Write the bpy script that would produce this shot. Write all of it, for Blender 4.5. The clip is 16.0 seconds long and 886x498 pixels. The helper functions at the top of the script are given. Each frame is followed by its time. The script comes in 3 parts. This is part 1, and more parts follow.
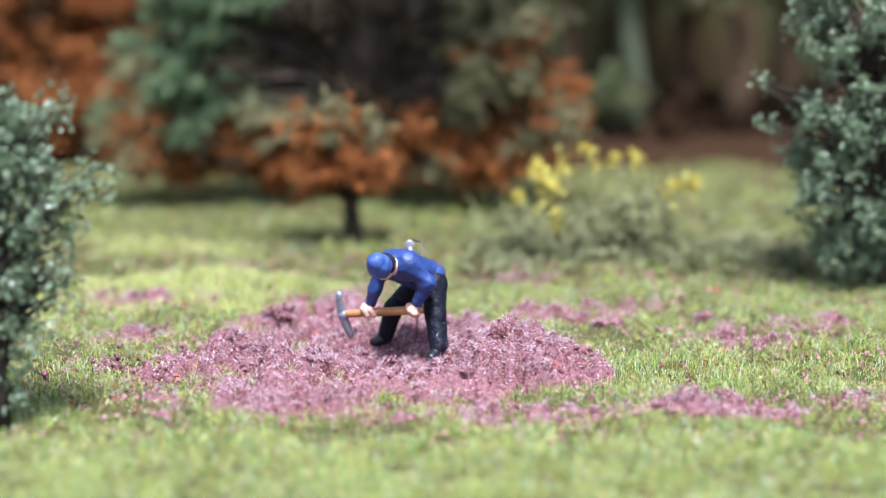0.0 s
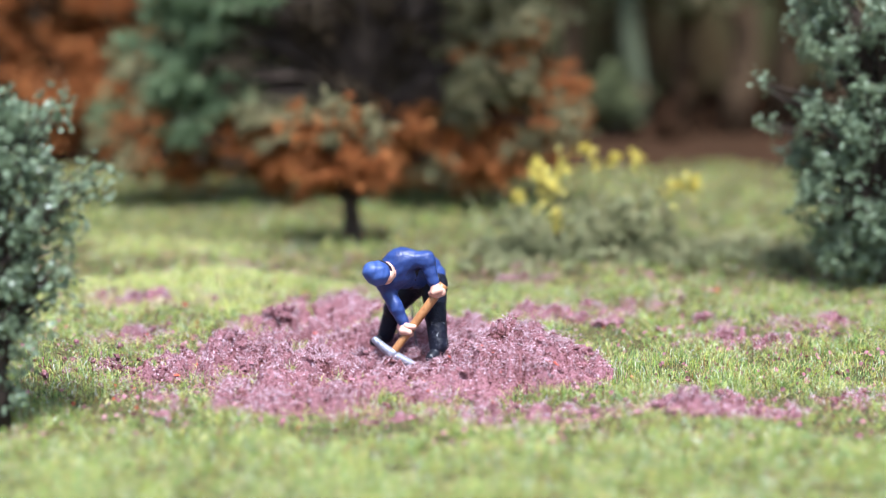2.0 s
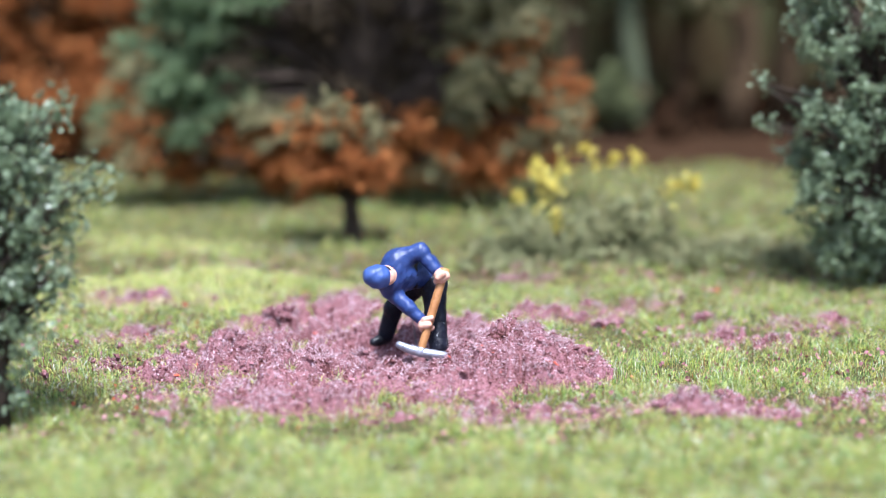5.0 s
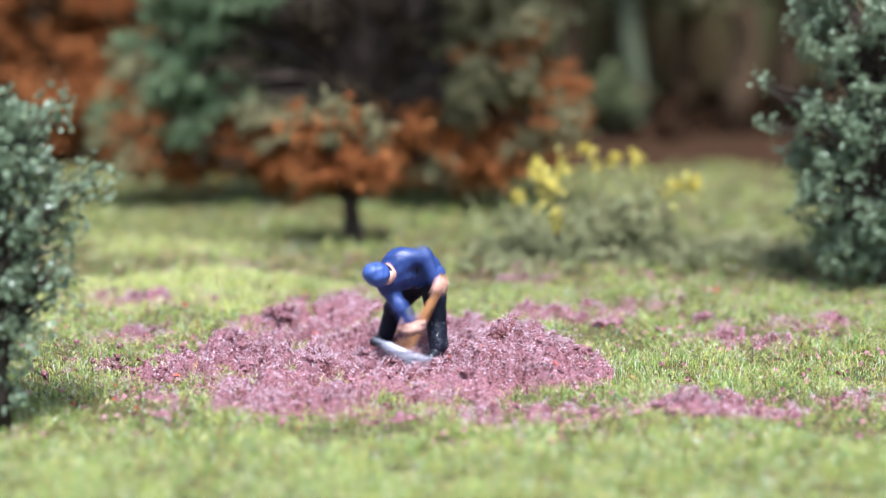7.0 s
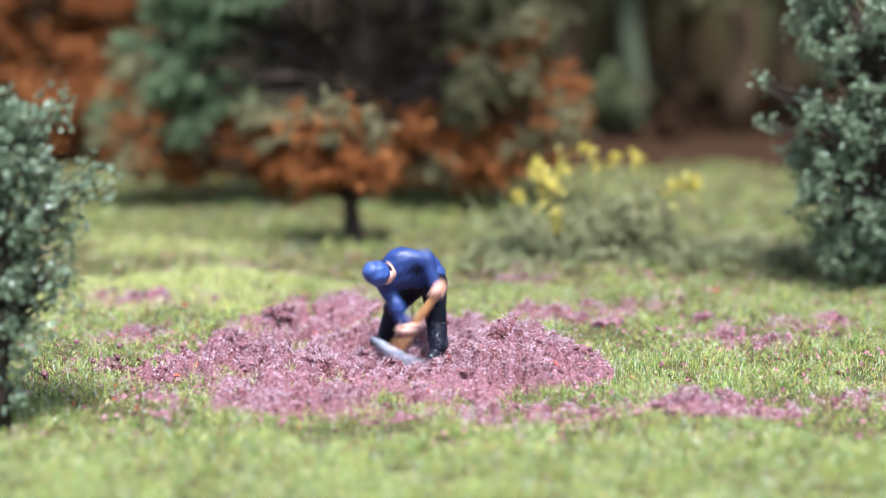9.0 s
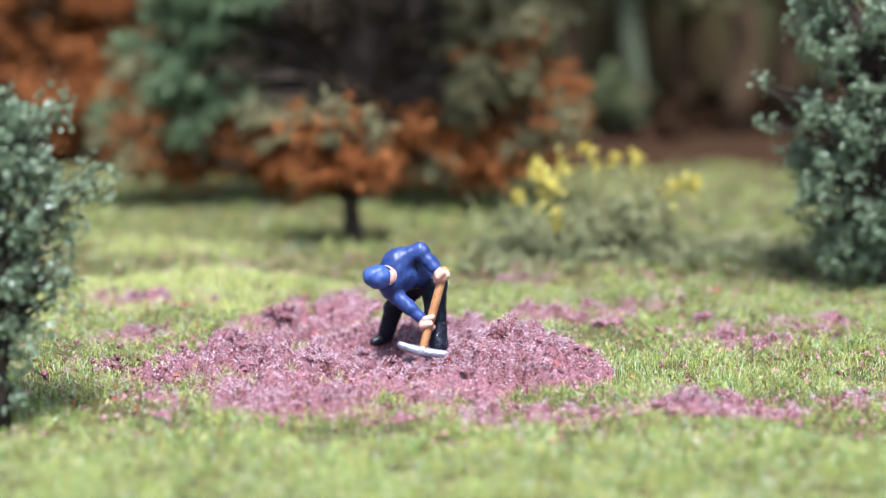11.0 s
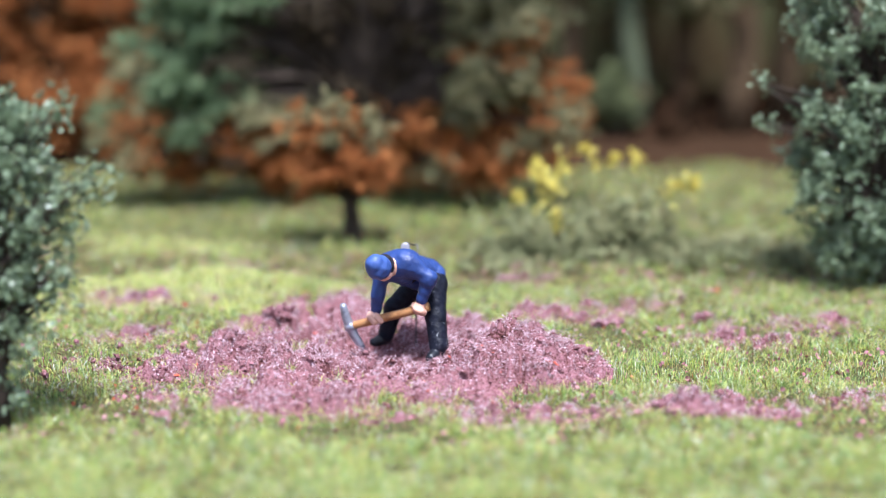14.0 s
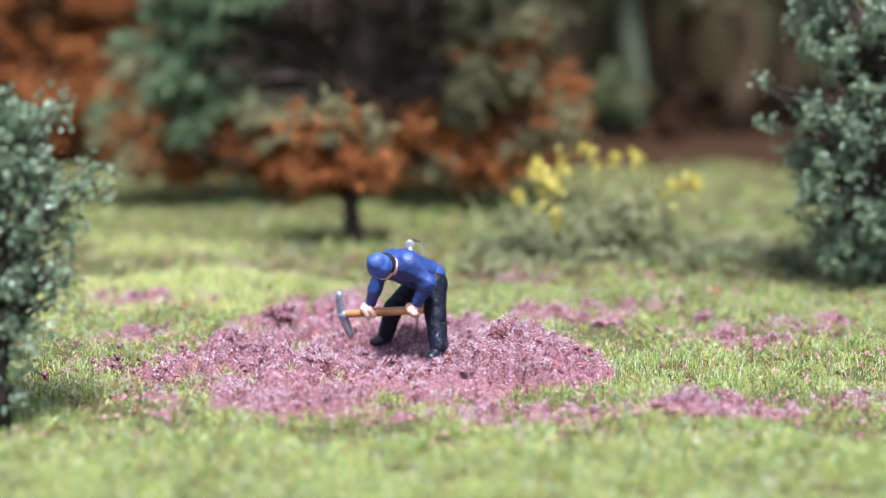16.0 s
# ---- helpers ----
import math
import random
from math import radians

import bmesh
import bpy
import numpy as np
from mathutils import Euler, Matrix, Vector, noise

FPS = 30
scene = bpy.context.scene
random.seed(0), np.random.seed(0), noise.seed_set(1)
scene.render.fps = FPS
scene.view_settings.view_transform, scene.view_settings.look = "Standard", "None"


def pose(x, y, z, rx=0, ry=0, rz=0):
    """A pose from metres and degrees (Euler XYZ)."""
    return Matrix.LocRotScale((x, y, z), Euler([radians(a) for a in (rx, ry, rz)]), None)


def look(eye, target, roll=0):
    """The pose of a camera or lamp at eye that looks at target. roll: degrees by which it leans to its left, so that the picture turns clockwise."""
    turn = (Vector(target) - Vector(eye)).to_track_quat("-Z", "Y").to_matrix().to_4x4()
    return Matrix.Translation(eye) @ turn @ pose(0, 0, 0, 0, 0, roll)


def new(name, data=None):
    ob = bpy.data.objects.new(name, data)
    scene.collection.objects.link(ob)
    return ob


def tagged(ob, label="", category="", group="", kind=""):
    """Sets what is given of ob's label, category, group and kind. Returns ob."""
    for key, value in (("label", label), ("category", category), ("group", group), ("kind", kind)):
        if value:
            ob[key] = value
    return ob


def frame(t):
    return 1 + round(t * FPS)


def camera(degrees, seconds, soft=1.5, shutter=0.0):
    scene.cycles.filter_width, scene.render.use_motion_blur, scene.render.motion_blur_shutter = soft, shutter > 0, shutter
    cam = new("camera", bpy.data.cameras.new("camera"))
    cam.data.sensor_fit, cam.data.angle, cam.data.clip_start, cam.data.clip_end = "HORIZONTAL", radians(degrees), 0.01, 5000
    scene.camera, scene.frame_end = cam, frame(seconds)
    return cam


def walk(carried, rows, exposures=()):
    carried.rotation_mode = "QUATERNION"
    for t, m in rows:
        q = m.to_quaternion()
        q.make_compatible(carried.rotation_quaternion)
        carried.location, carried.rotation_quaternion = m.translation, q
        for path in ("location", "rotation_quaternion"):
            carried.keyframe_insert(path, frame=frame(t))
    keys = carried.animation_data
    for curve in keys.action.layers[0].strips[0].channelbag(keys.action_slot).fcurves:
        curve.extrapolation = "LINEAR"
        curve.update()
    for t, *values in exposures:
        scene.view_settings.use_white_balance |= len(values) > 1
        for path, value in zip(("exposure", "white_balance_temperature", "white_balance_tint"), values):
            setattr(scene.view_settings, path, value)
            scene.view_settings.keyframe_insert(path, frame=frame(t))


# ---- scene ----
# A model-railway diorama at 1:87: lengths below are in millimetres (MM turns them into metres).
MM = 0.001
PITCH = 12.0
EYE = Vector((4.366, -224.85, 61.335)) * MM
AHEAD = Vector((0, math.cos(radians(PITCH)), -math.sin(radians(PITCH))))

cam = camera(28, 16.0, soft=0.8, shutter=1.3)
cam.data.dof.use_dof = True
cam.data.dof.focus_distance = 0.2235
cam.data.dof.aperture_fstop = 12.0
stand = look(EYE, EYE + AHEAD)
walk(cam, [(0, stand), (16, stand)], [(0, 0.55, 5570, 10), (16, 0.55, 5570, 10)])

# ---- light ----
SUN_EL, SUN_AZ = radians(70), radians(168)      # azimuth clockwise from +y
world = bpy.data.worlds.new("world")
scene.world = world
world.use_nodes = True
sky = world.node_tree.nodes.new("ShaderNodeTexSky")
sky.sky_type, sky.sun_disc = "NISHITA", False
sky.air_density, sky.dust_density, sky.ozone_density = 1.0, 4.0, 1.0
sky.sun_elevation, sky.sun_rotation = SUN_EL, SUN_AZ
back = world.node_tree.nodes["Background"]
back.inputs["Strength"].default_value = 0.15
world.node_tree.links.new(sky.outputs["Color"], back.inputs["Color"])
sun = new("sun", bpy.data.lights.new("sun", "SUN"))
sun.data.energy, sun.data.angle, sun.data.color = 5.4, radians(6), (1.0, 0.97, 0.95)
toward = Vector((math.sin(SUN_AZ) * math.cos(SUN_EL), math.cos(SUN_AZ) * math.cos(SUN_EL), math.sin(SUN_EL)))
sun.matrix_world = look(toward, (0, 0, 0))


# ---- materials ----
def mat(name, stops, rough=0.7, metal=0.0, grain=900.0, coarse=90.0, island=0.0, bump=0.0, bump_scale=2500.0,
        specular=0.3, translucent=0.0, rough_var=0.1):
    """stops: colours of a ramp, driven by two scales of noise and, for island > 0, by a random value for each piece."""
    m = bpy.data.materials.new(name)
    m.use_nodes = True
    n, link = m.node_tree.nodes, m.node_tree.links.new
    bsdf = n["Principled BSDF"]
    pos = n.new("ShaderNodeTexCoord")
    fine, wide = n.new("ShaderNodeTexNoise"), n.new("ShaderNodeTexNoise")
    fine.inputs["Scale"].default_value, fine.inputs["Detail"].default_value = grain, 4
    wide.inputs["Scale"].default_value, wide.inputs["Detail"].default_value = coarse, 3
    for tex in (fine, wide):
        link(pos.outputs["Object"], tex.inputs["Vector"])
    mix = n.new("ShaderNodeMix")
    mix.inputs["Factor"].default_value = 0.5
    link(fine.outputs["Fac"], mix.inputs["A"])
    link(wide.outputs["Fac"], mix.inputs["B"])
    # spread the noise over the whole ramp
    spread = n.new("ShaderNodeMapRange")
    spread.inputs["From Min"].default_value, spread.inputs["From Max"].default_value = 0.32, 0.68
    link(mix.outputs["Result"], spread.inputs["Value"])
    value = spread.outputs["Result"]
    if island:
        geo, blend = n.new("ShaderNodeNewGeometry"), n.new("ShaderNodeMix")
        blend.inputs["Factor"].default_value = island
        link(value, blend.inputs["A"])
        link(geo.outputs["Random Per Island"], blend.inputs["B"])
        value = blend.outputs["Result"]
    ramp = n.new("ShaderNodeValToRGB")
    cr = ramp.color_ramp
    while len(cr.elements) < len(stops):
        cr.elements.new(0.5)
    for i, c in enumerate(stops):
        cr.elements[i].position = i / max(1, len(stops) - 1)
        cr.elements[i].color = (*c, 1)
    link(value, ramp.inputs["Fac"])
    link(ramp.outputs["Color"], bsdf.inputs["Base Color"])
    vary = n.new("ShaderNodeMapRange")
    vary.inputs["To Min"].default_value, vary.inputs["To Max"].default_value = rough - rough_var, rough + rough_var
    link(fine.outputs["Fac"], vary.inputs["Value"])
    link(vary.outputs["Result"], bsdf.inputs["Roughness"])
    bsdf.inputs["Metallic"].default_value = metal
    bsdf.inputs["Specular IOR Level"].default_value = specular
    if bump:
        rel, b = n.new("ShaderNodeTexNoise"), n.new("ShaderNodeBump")
        rel.inputs["Scale"].default_value, rel.inputs["Detail"].default_value = bump_scale, 3
        b.inputs["Strength"].default_value, b.inputs["Distance"].default_value = bump, 0.0002
        link(pos.outputs["Object"], rel.inputs["Vector"])
        link(rel.outputs["Fac"], b.inputs["Height"])
        link(b.outputs["Normal"], bsdf.inputs["Normal"])
    if translucent:
        out, thin, add = n["Material Output"], n.new("ShaderNodeBsdfTranslucent"), n.new("ShaderNodeMixShader")
        add.inputs["Fac"].default_value = translucent
        link(ramp.outputs["Color"], thin.inputs["Color"])
        link(bsdf.outputs["BSDF"], add.inputs[1])
        link(thin.outputs["BSDF"], add.inputs[2])
        link(add.outputs["Shader"], out.inputs["Surface"])
    return m


TURF = mat("turf_base", [(0.018, 0.012, 0.007), (0.05, 0.055, 0.018), (0.10, 0.075, 0.032), (0.05, 0.07, 0.025), (0.09, 0.035, 0.025)], 0.95, grain=2200, coarse=200, bump=1.0, bump_scale=2200, specular=0.08)
LITTER = mat("leaf_litter", [(0.016, 0.008, 0.005), (0.046, 0.023, 0.012), (0.030, 0.017, 0.009), (0.065, 0.032, 0.016)], 0.95, grain=700, coarse=60, bump=0.8, bump_scale=900, specular=0.05)
BLADE = mat("grass_fibre", [(0.36, 0.09, 0.05), (0.46, 0.32, 0.15), (0.82, 0.78, 0.36), (0.62, 0.62, 0.11), (0.32, 0.46, 0.09), (0.60, 0.68, 0.18), (0.15, 0.32, 0.09), (0.026, 0.068, 0.018), (0.36, 0.46, 0.16), (0.20, 0.34, 0.08), (0.98, 0.97, 0.88)], 0.30, grain=120, coarse=28, island=1.0, translucent=0.2)
# paler grass colour that stands in for yellow light on the lawn
LIT_BLADE = mat("lit_grass_fibre", [(0.50, 0.40, 0.16), (0.84, 0.80, 0.36), (0.68, 0.70, 0.16), (0.45, 0.56, 0.12), (0.90, 0.88, 0.62)], 0.35, grain=120, coarse=28, island=1.0, translucent=0.2)
SOIL = mat("peat_soil", [(0.028, 0.009, 0.008), (0.12, 0.045, 0.042), (0.33, 0.16, 0.18), (0.085, 0.030, 0.027), (0.23, 0.098, 0.108)], 0.9, grain=3200, coarse=260, bump=1.0, bump_scale=5000, specular=0.1)
CRUMB = mat("peat_crumb", [(0.035, 0.011, 0.010), (0.19, 0.073, 0.072), (0.46, 0.25, 0.29), (0.78, 0.60, 0.67), (0.21, 0.075, 0.070)], 0.7, grain=2500, coarse=260, island=0.68)
FIBRE = mat("peat_fibre", [(0.04, 0.013, 0.011), (0.25, 0.105, 0.10), (0.54, 0.33, 0.375), (0.78, 0.64, 0.70), (0.32, 0.135, 0.12), (0.62, 0.41, 0.46)], 0.6, coarse=260, island=0.72)
FLAKE = mat("red_flake", [(0.45, 0.06, 0.04), (0.60, 0.12, 0.06), (0.32, 0.05, 0.05)], 0.7, island=0.6)
PURPLE = mat("plum_flake", [(0.22, 0.07, 0.085), (0.38, 0.16, 0.19), (0.48, 0.25, 0.28)], 0.75, island=0.6)
BARK = mat("bark", [(0.02, 0.016, 0.014), (0.06, 0.045, 0.035), (0.035, 0.028, 0.02)], 0.95, grain=800, coarse=150, bump=0.9, bump_scale=1200, specular=0.08)
GREY_BARK = mat("mossy_bark", [(0.055, 0.062, 0.036), (0.125, 0.14, 0.082), (0.085, 0.092, 0.055)], 0.95, grain=500, coarse=100, bump=0.9, bump_scale=900, specular=0.08)
BROWN_BARK = mat("brown_bark", [(0.066, 0.044, 0.025), (0.135, 0.088, 0.05), (0.095, 0.067, 0.039)], 0.95, grain=500, coarse=100, bump=0.9, bump_scale=900, specular=0.08)
SAGE = mat("sage_leaf", [(0.05, 0.07, 0.035), (0.16, 0.21, 0.12), (0.34, 0.42, 0.27), (0.21, 0.26, 0.15), (0.44, 0.48, 0.28)], 0.32, grain=300, coarse=60, island=0.65, translucent=0.4, rough_var=0.15, specular=0.5)
RUST = mat("rust_leaf", [(0.11, 0.040, 0.018), (0.34, 0.125, 0.040), (0.52, 0.215, 0.07), (0.22, 0.095, 0.04)], 0.8, grain=300, coarse=50, island=0.6, translucent=0.35, specular=0.1)
RUSSET = mat("russet_leaf", [(0.09, 0.030, 0.013), (0.32, 0.115, 0.037), (0.48, 0.19, 0.06), (0.18, 0.08, 0.036)], 0.85, grain=300, coarse=50, island=0.65, translucent=0.25, specular=0.1)
OLIVE = mat("olive_leaf", [(0.08, 0.09, 0.04), (0.20, 0.19, 0.09), (0.30, 0.26, 0.13), (0.15, 0.17, 0.09)], 0.7, grain=300, coarse=60, island=0.55, translucent=0.25)
SPRUCE = mat("blue_green_needle", [(0.04, 0.062, 0.028), (0.12, 0.18, 0.085), (0.26, 0.34, 0.175), (0.16, 0.20, 0.095)], 0.75, grain=250, coarse=40, island=0.6, translucent=0.35)
MOSS = mat("pale_green_leaf", [(0.09, 0.10, 0.045), (0.16, 0.18, 0.085), (0.23, 0.24, 0.12)], 0.85, island=0.5, translucent=0.3, specular=0.1)
# near-black leaves: the shade inside crowns, put into leaf colour
DUSK = mat("shaded_leaf", [(0.018, 0.012, 0.008), (0.065, 0.046, 0.028), (0.14, 0.115, 0.072)], 0.8, grain=250, coarse=40, island=0.6, specular=0.08)
TWIG = mat("grey_green_twig", [(0.06, 0.06, 0.026), (0.15, 0.16, 0.075), (0.25, 0.25, 0.12), (0.16, 0.095, 0.055)], 0.9, island=0.5)
BLOSSOM = mat("yellow_blossom", [(0.50, 0.40, 0.06), (0.70, 0.59, 0.13), (0.60, 0.52, 0.18)], 0.85, island=0.5, translucent=0.2, specular=0.1)
FAR = mat("far_forest", [(0.036, 0.028, 0.014), (0.085, 0.058, 0.028), (0.070, 0.074, 0.033), (0.10, 0.068, 0.033)], 1.0, grain=50, coarse=12, specular=0.08)
SHIRT = mat("blue_paint", [(0.016, 0.032, 0.125), (0.024, 0.050, 0.185), (0.042, 0.075, 0.24)], 0.46, grain=900, coarse=250, bump=0.5, bump_scale=1700, specular=0.5)
CAP = mat("cap_blue_paint", [(0.026, 0.055, 0.20), (0.042, 0.085, 0.28), (0.07, 0.12, 0.34)], 0.5, grain=900, coarse=250, bump=0.2, bump_scale=1400, specular=0.5)
TROUSER = mat("black_paint", [(0.003, 0.0035, 0.008), (0.006, 0.007, 0.015), (0.013, 0.013, 0.022)], 0.5, grain=1200, coarse=300, bump=0.6, bump_scale=2600, specular=0.22)
BOOT = mat("boot_black", [(0.005, 0.005, 0.007), (0.014, 0.015, 0.022)], 0.38, specular=0.5)
HAIR_GAP = mat("hair_and_gap_black", [(0.008, 0.007, 0.010), (0.02, 0.015, 0.02)], 0.5)
SKIN = mat("skin_paint", [(0.60, 0.30, 0.20), (0.74, 0.43, 0.32), (0.66, 0.34, 0.24)], 0.5, grain=1200, coarse=300, specular=0.5)
WOOD = mat("handle_wood_paint", [(0.24, 0.090, 0.030), (0.37, 0.165, 0.058), (0.45, 0.22, 0.085), (0.30, 0.115, 0.034)], 0.35, grain=1500, coarse=300, bump=0.15, specular=0.5)
STEEL = mat("pick_steel_paint", [(0.22, 0.23, 0.28), (0.42, 0.43, 0.50), (0.32, 0.33, 0.39)], 0.38, metal=0.55, grain=1800, coarse=400, bump=0.2, specular=0.5)
WIRE = mat("wire_steel", [(0.10, 0.09, 0.09), (0.22, 0.20, 0.20)], 0.4, metal=0.8)
PEARL = mat("silver_eyelet", [(0.30, 0.28, 0.30), (0.50, 0.47, 0.48)], 0.35, metal=0.4)
RED = mat("red_paint", [(0.30, 0.03, 0.03), (0.45, 0.08, 0.05)], 0.5)
CHIP = mat("paint_chip_white", [(0.6, 0.6, 0.6), (0.8, 0.8, 0.8)], 0.6)


# ---- mesh helpers ----
def mesh_of(name, verts, faces, mats, index=None, smooth=False):
    """A mesh from arrays: verts (n, 3) in millimetres, faces (m, k) with one k for all."""
    me = bpy.data.meshes.new(name)
    v = np.asarray(verts, dtype=np.float32) * MM
    f = np.asarray(faces, dtype=np.int32)
    k = f.shape[1]
    me.vertices.add(len(v))
    me.vertices.foreach_set("co", v.ravel())
    me.loops.add(f.size)
    me.loops.foreach_set("vertex_index", f.ravel())
    me.polygons.add(len(f))
    me.polygons.foreach_set("loop_start", np.arange(0, f.size, k, dtype=np.int32))
    me.polygons.foreach_set("loop_total", np.full(len(f), k, dtype=np.int32))
    for m in mats if isinstance(mats, (list, tuple)) else [mats]:
        me.materials.append(m)
    if index is not None:
        me.polygons.foreach_set("material_index", np.asarray(index, dtype=np.int32))
    me.update(calc_edges=True)
    me.validate()
    me.polygons.foreach_set("use_smooth", np.full(len(me.polygons), smooth))
    return me


def part(name, me, parent, label="", at=None):
    ob = new(name, me)
    ob.parent = parent
    if at is not None:
        ob.matrix_basis = at
    return tagged(ob, label)


def ground_height(x, y):
    """Height of the bare turf in millimetres; it swells gently."""
    x, y = np.asarray(x, float), np.asarray(y, float)
    near = np.exp(-((x / 160) ** 2 + ((y - 60) / 200) ** 2))
    return near * (0.5 * np.sin(x * 0.11 + 1.0) * np.cos(y * 0.09) + 0.35 * np.sin(x * 0.23 + y * 0.17) - 0.25)


# value noise on a grid, for arrays
LATTICE = np.random.RandomState(5).rand(256, 256)


def wave(x, y, size, seed=0):
    u, v = np.asarray(x, float) / size + 37.3 * seed + 50, np.asarray(y, float) / size + 11.7 * seed + 50
    i, j = np.floor(u).astype(int), np.floor(v).astype(int)
    a, b = u - i, v - j
    a, b = a * a * (3 - 2 * a), b * b * (3 - 2 * b)
    g = lambda p, q: LATTICE[p % 256, q % 256]
    return (g(i, j) * (1 - a) + g(i + 1, j) * a) * (1 - b) + (g(i, j + 1) * (1 - a) + g(i + 1, j + 1) * a) * b


# soil spread over the turf: centre x, y, radii, weight
SPREAD = [(-22, -22, 18, 11, 0.40), (-38, -8, 10, 12, 0.36), (8, -28, 22, 8, 0.38), (-6, 0, 29, 21, 0.92), (12, -10, 15, 10, 1.0), (-8, -23, 26, 9, 0.48), (22, 19, 10, 6, 0.6), (36, -27, 12, 4.5, 0.58),
          (46, -24, 15, 4.5, 0.42), (-40, 28, 14, 7, 0.42), (17, 43, 11, 4, 0.40), (48, 8, 15, 8, 0.43), (-30, -11, 12, 9, 0.52),
          (33, 24, 8, 6, 0.44), (-12, 24, 12, 5, 0.7), (56, 14, 9, 6, 0.43), (-36, 6, 9, 8, 0.38), (60, -22, 11, 5, 0.46)]
MOUNDS = [(12.5, -8.5, 6.0, 5.5, 4.6), (19, -13, 6.5, 5, 2.0), (5, -16, 8, 4.5, 1.3), (-10, -21, 13, 5, 1.3), (-24, -4, 9, 8, 0.9),
          (-10, 17, 10, 5, 1.4), (-18, 15, 3.5, 2.2, 1.7), (14, 15, 10, 5, 0.9), (36, -27, 9, 2.6, 0.6), (0, 0, 8, 7, -0.9), (-1.8, -2.6, 4.0, 3.3, -2.0), (2.0, -5.0, 2.2, 1.8, -1.3), (0, -8.5, 8, 4, -1.0), (-4.6, 2.6, 1.8, 1.4, -1.2),
          (-16, -11, 7, 5, 0.7), (24, -1, 3.4, 2.4, 1.9)]


def soil_weight(x, y):
    w = np.zeros(np.broadcast(x, y).shape)
    for cx, cy, rx, ry, k in SPREAD:
        r = np.sqrt(((x - cx) / rx) ** 2 + ((y - cy) / ry) ** 2)
        w = np.maximum(w, k * np.clip(1.5 - 1.3 * r, 0, 1))
    ragged = 2.3 * (0.36 * wave(x, y, 6.5, 1) + 0.40 * wave(x, y, 2.6, 2) + 0.24 * wave(x, y, 1.1, 8)) - 0.24
    core = np.exp(-((x - 5) / 14) ** 2 - ((y + 3) / 11) ** 2)
    return w * np.maximum(ragged, 0.75 * core + 0.4 * ragged)


def soil_relief(x, y):
    """Lumps parted by narrow crevices, at three sizes."""
    lump = lambda size, seed: np.sqrt(np.abs(2 * wave(x + 0.6 * wave(y, x, 1.7, 12), y, size, seed) - 1))
    return 3.9 * (lump(4.2, 3) - 0.6) + 3.3 * (lump(1.9, 4) - 0.6) + 1.8 * (lump(0.95, 5) - 0.6) + 0.7 * (wave(x, y, 0.5, 6) - 0.5)


def soil_height(x, y):
    h = np.zeros(np.broadcast(x, y).shape)
    for cx, cy, rx, ry, k in MOUNDS:
        h = h + k * np.exp(-((x - cx) / rx) ** 2 - ((y - cy) / ry) ** 2)
    calm = 1 - 0.6 * np.exp(-((x + 1) / 7) ** 2 - ((y - 0) / 5) ** 2)
    thin = np.clip((soil_weight(x, y) - 0.22) * 2.4, 0.2, 1)
    return ground_height(x, y) + h + 0.2 + soil_relief(x, y) * calm * thin


def grid_mesh(name, xs, ys, height, mats, keep=None, smooth=True):
    X, Y = np.meshgrid(xs, ys, indexing="ij")
    v = np.stack([X, Y, height(X, Y)], -1).reshape(-1, 3)
    idx = np.arange(len(xs) * len(ys)).reshape(len(xs), len(ys))
    f = np.stack([idx[:-1, :-1], idx[1:, :-1], idx[1:, 1:], idx[:-1, 1:]], -1).reshape(-1, 4)
    if keep is not None:
        c = v[f].mean(1)
        f = f[keep(c[:, 0], c[:, 1])]
        used, inv = np.unique(f, return_inverse=True)
        v, f = v[used], inv.reshape(f.shape)
    return mesh_of(name, v, f, mats, smooth=smooth)


# ---- ground ----
def stretch(lo, hi, step, far):
    mid = np.arange(lo, hi + step / 2, step)
    out = np.array([12, 35, 80, 150, 400, 1200, far], float)
    return np.concatenate([(lo - out)[::-1], mid, hi + out])


ground = new("ground", grid_mesh("ground", stretch(-150, 150, 1.5, 4000), stretch(-90, 260, 1.5, 4000), lambda x, y: ground_height(x, y) - 3.0 * np.clip((soil_weight(x, y) - 0.45) * 3, 0, 1), TURF))
tagged(ground, "mossy green and straw model turf, worn in patches", "ground", kind="structure")
litter = new("forest_floor", grid_mesh("forest_floor", np.arange(-200, 221, 3.0), np.arange(146, 254, 3.0),
             lambda x, y: ground_height(x, y) + 0.3 + 0.9 * wave(x, y, 9, 6) + np.clip((y - 146) / 30, 0, 1) * 1.0 - 0.8 * (y < 148), LITTER))
tagged(litter, "brown leaf litter under the dark wood behind the lawn", "ground", kind="structure")


# ---- pieces scattered on the ground ----
rs = np.random.RandomState(11)


def strips(base, tip, width, bend, seed):
    """Thin bent fibres with a tapered end: five vertices each, joined."""
    r = np.random.RandomState(seed)
    n = len(base)
    d = tip - base
    side = np.cross(d, r.normal(size=(n, 3)))
    side /= np.linalg.norm(side, axis=1, keepdims=True) + 1e-9
    side *= width[:, None] / 2
    mid = base + d * 0.55 + bend
    v = np.stack([base - side, base + side, mid - side * 0.8, mid + side * 0.8, tip], 1).reshape(-1, 3)
    o = (np.arange(n) * 5)[:, None]
    f = np.concatenate([o + [0, 1, 3], o + [0, 3, 2], o + [2, 3, 4]])
    return v, f


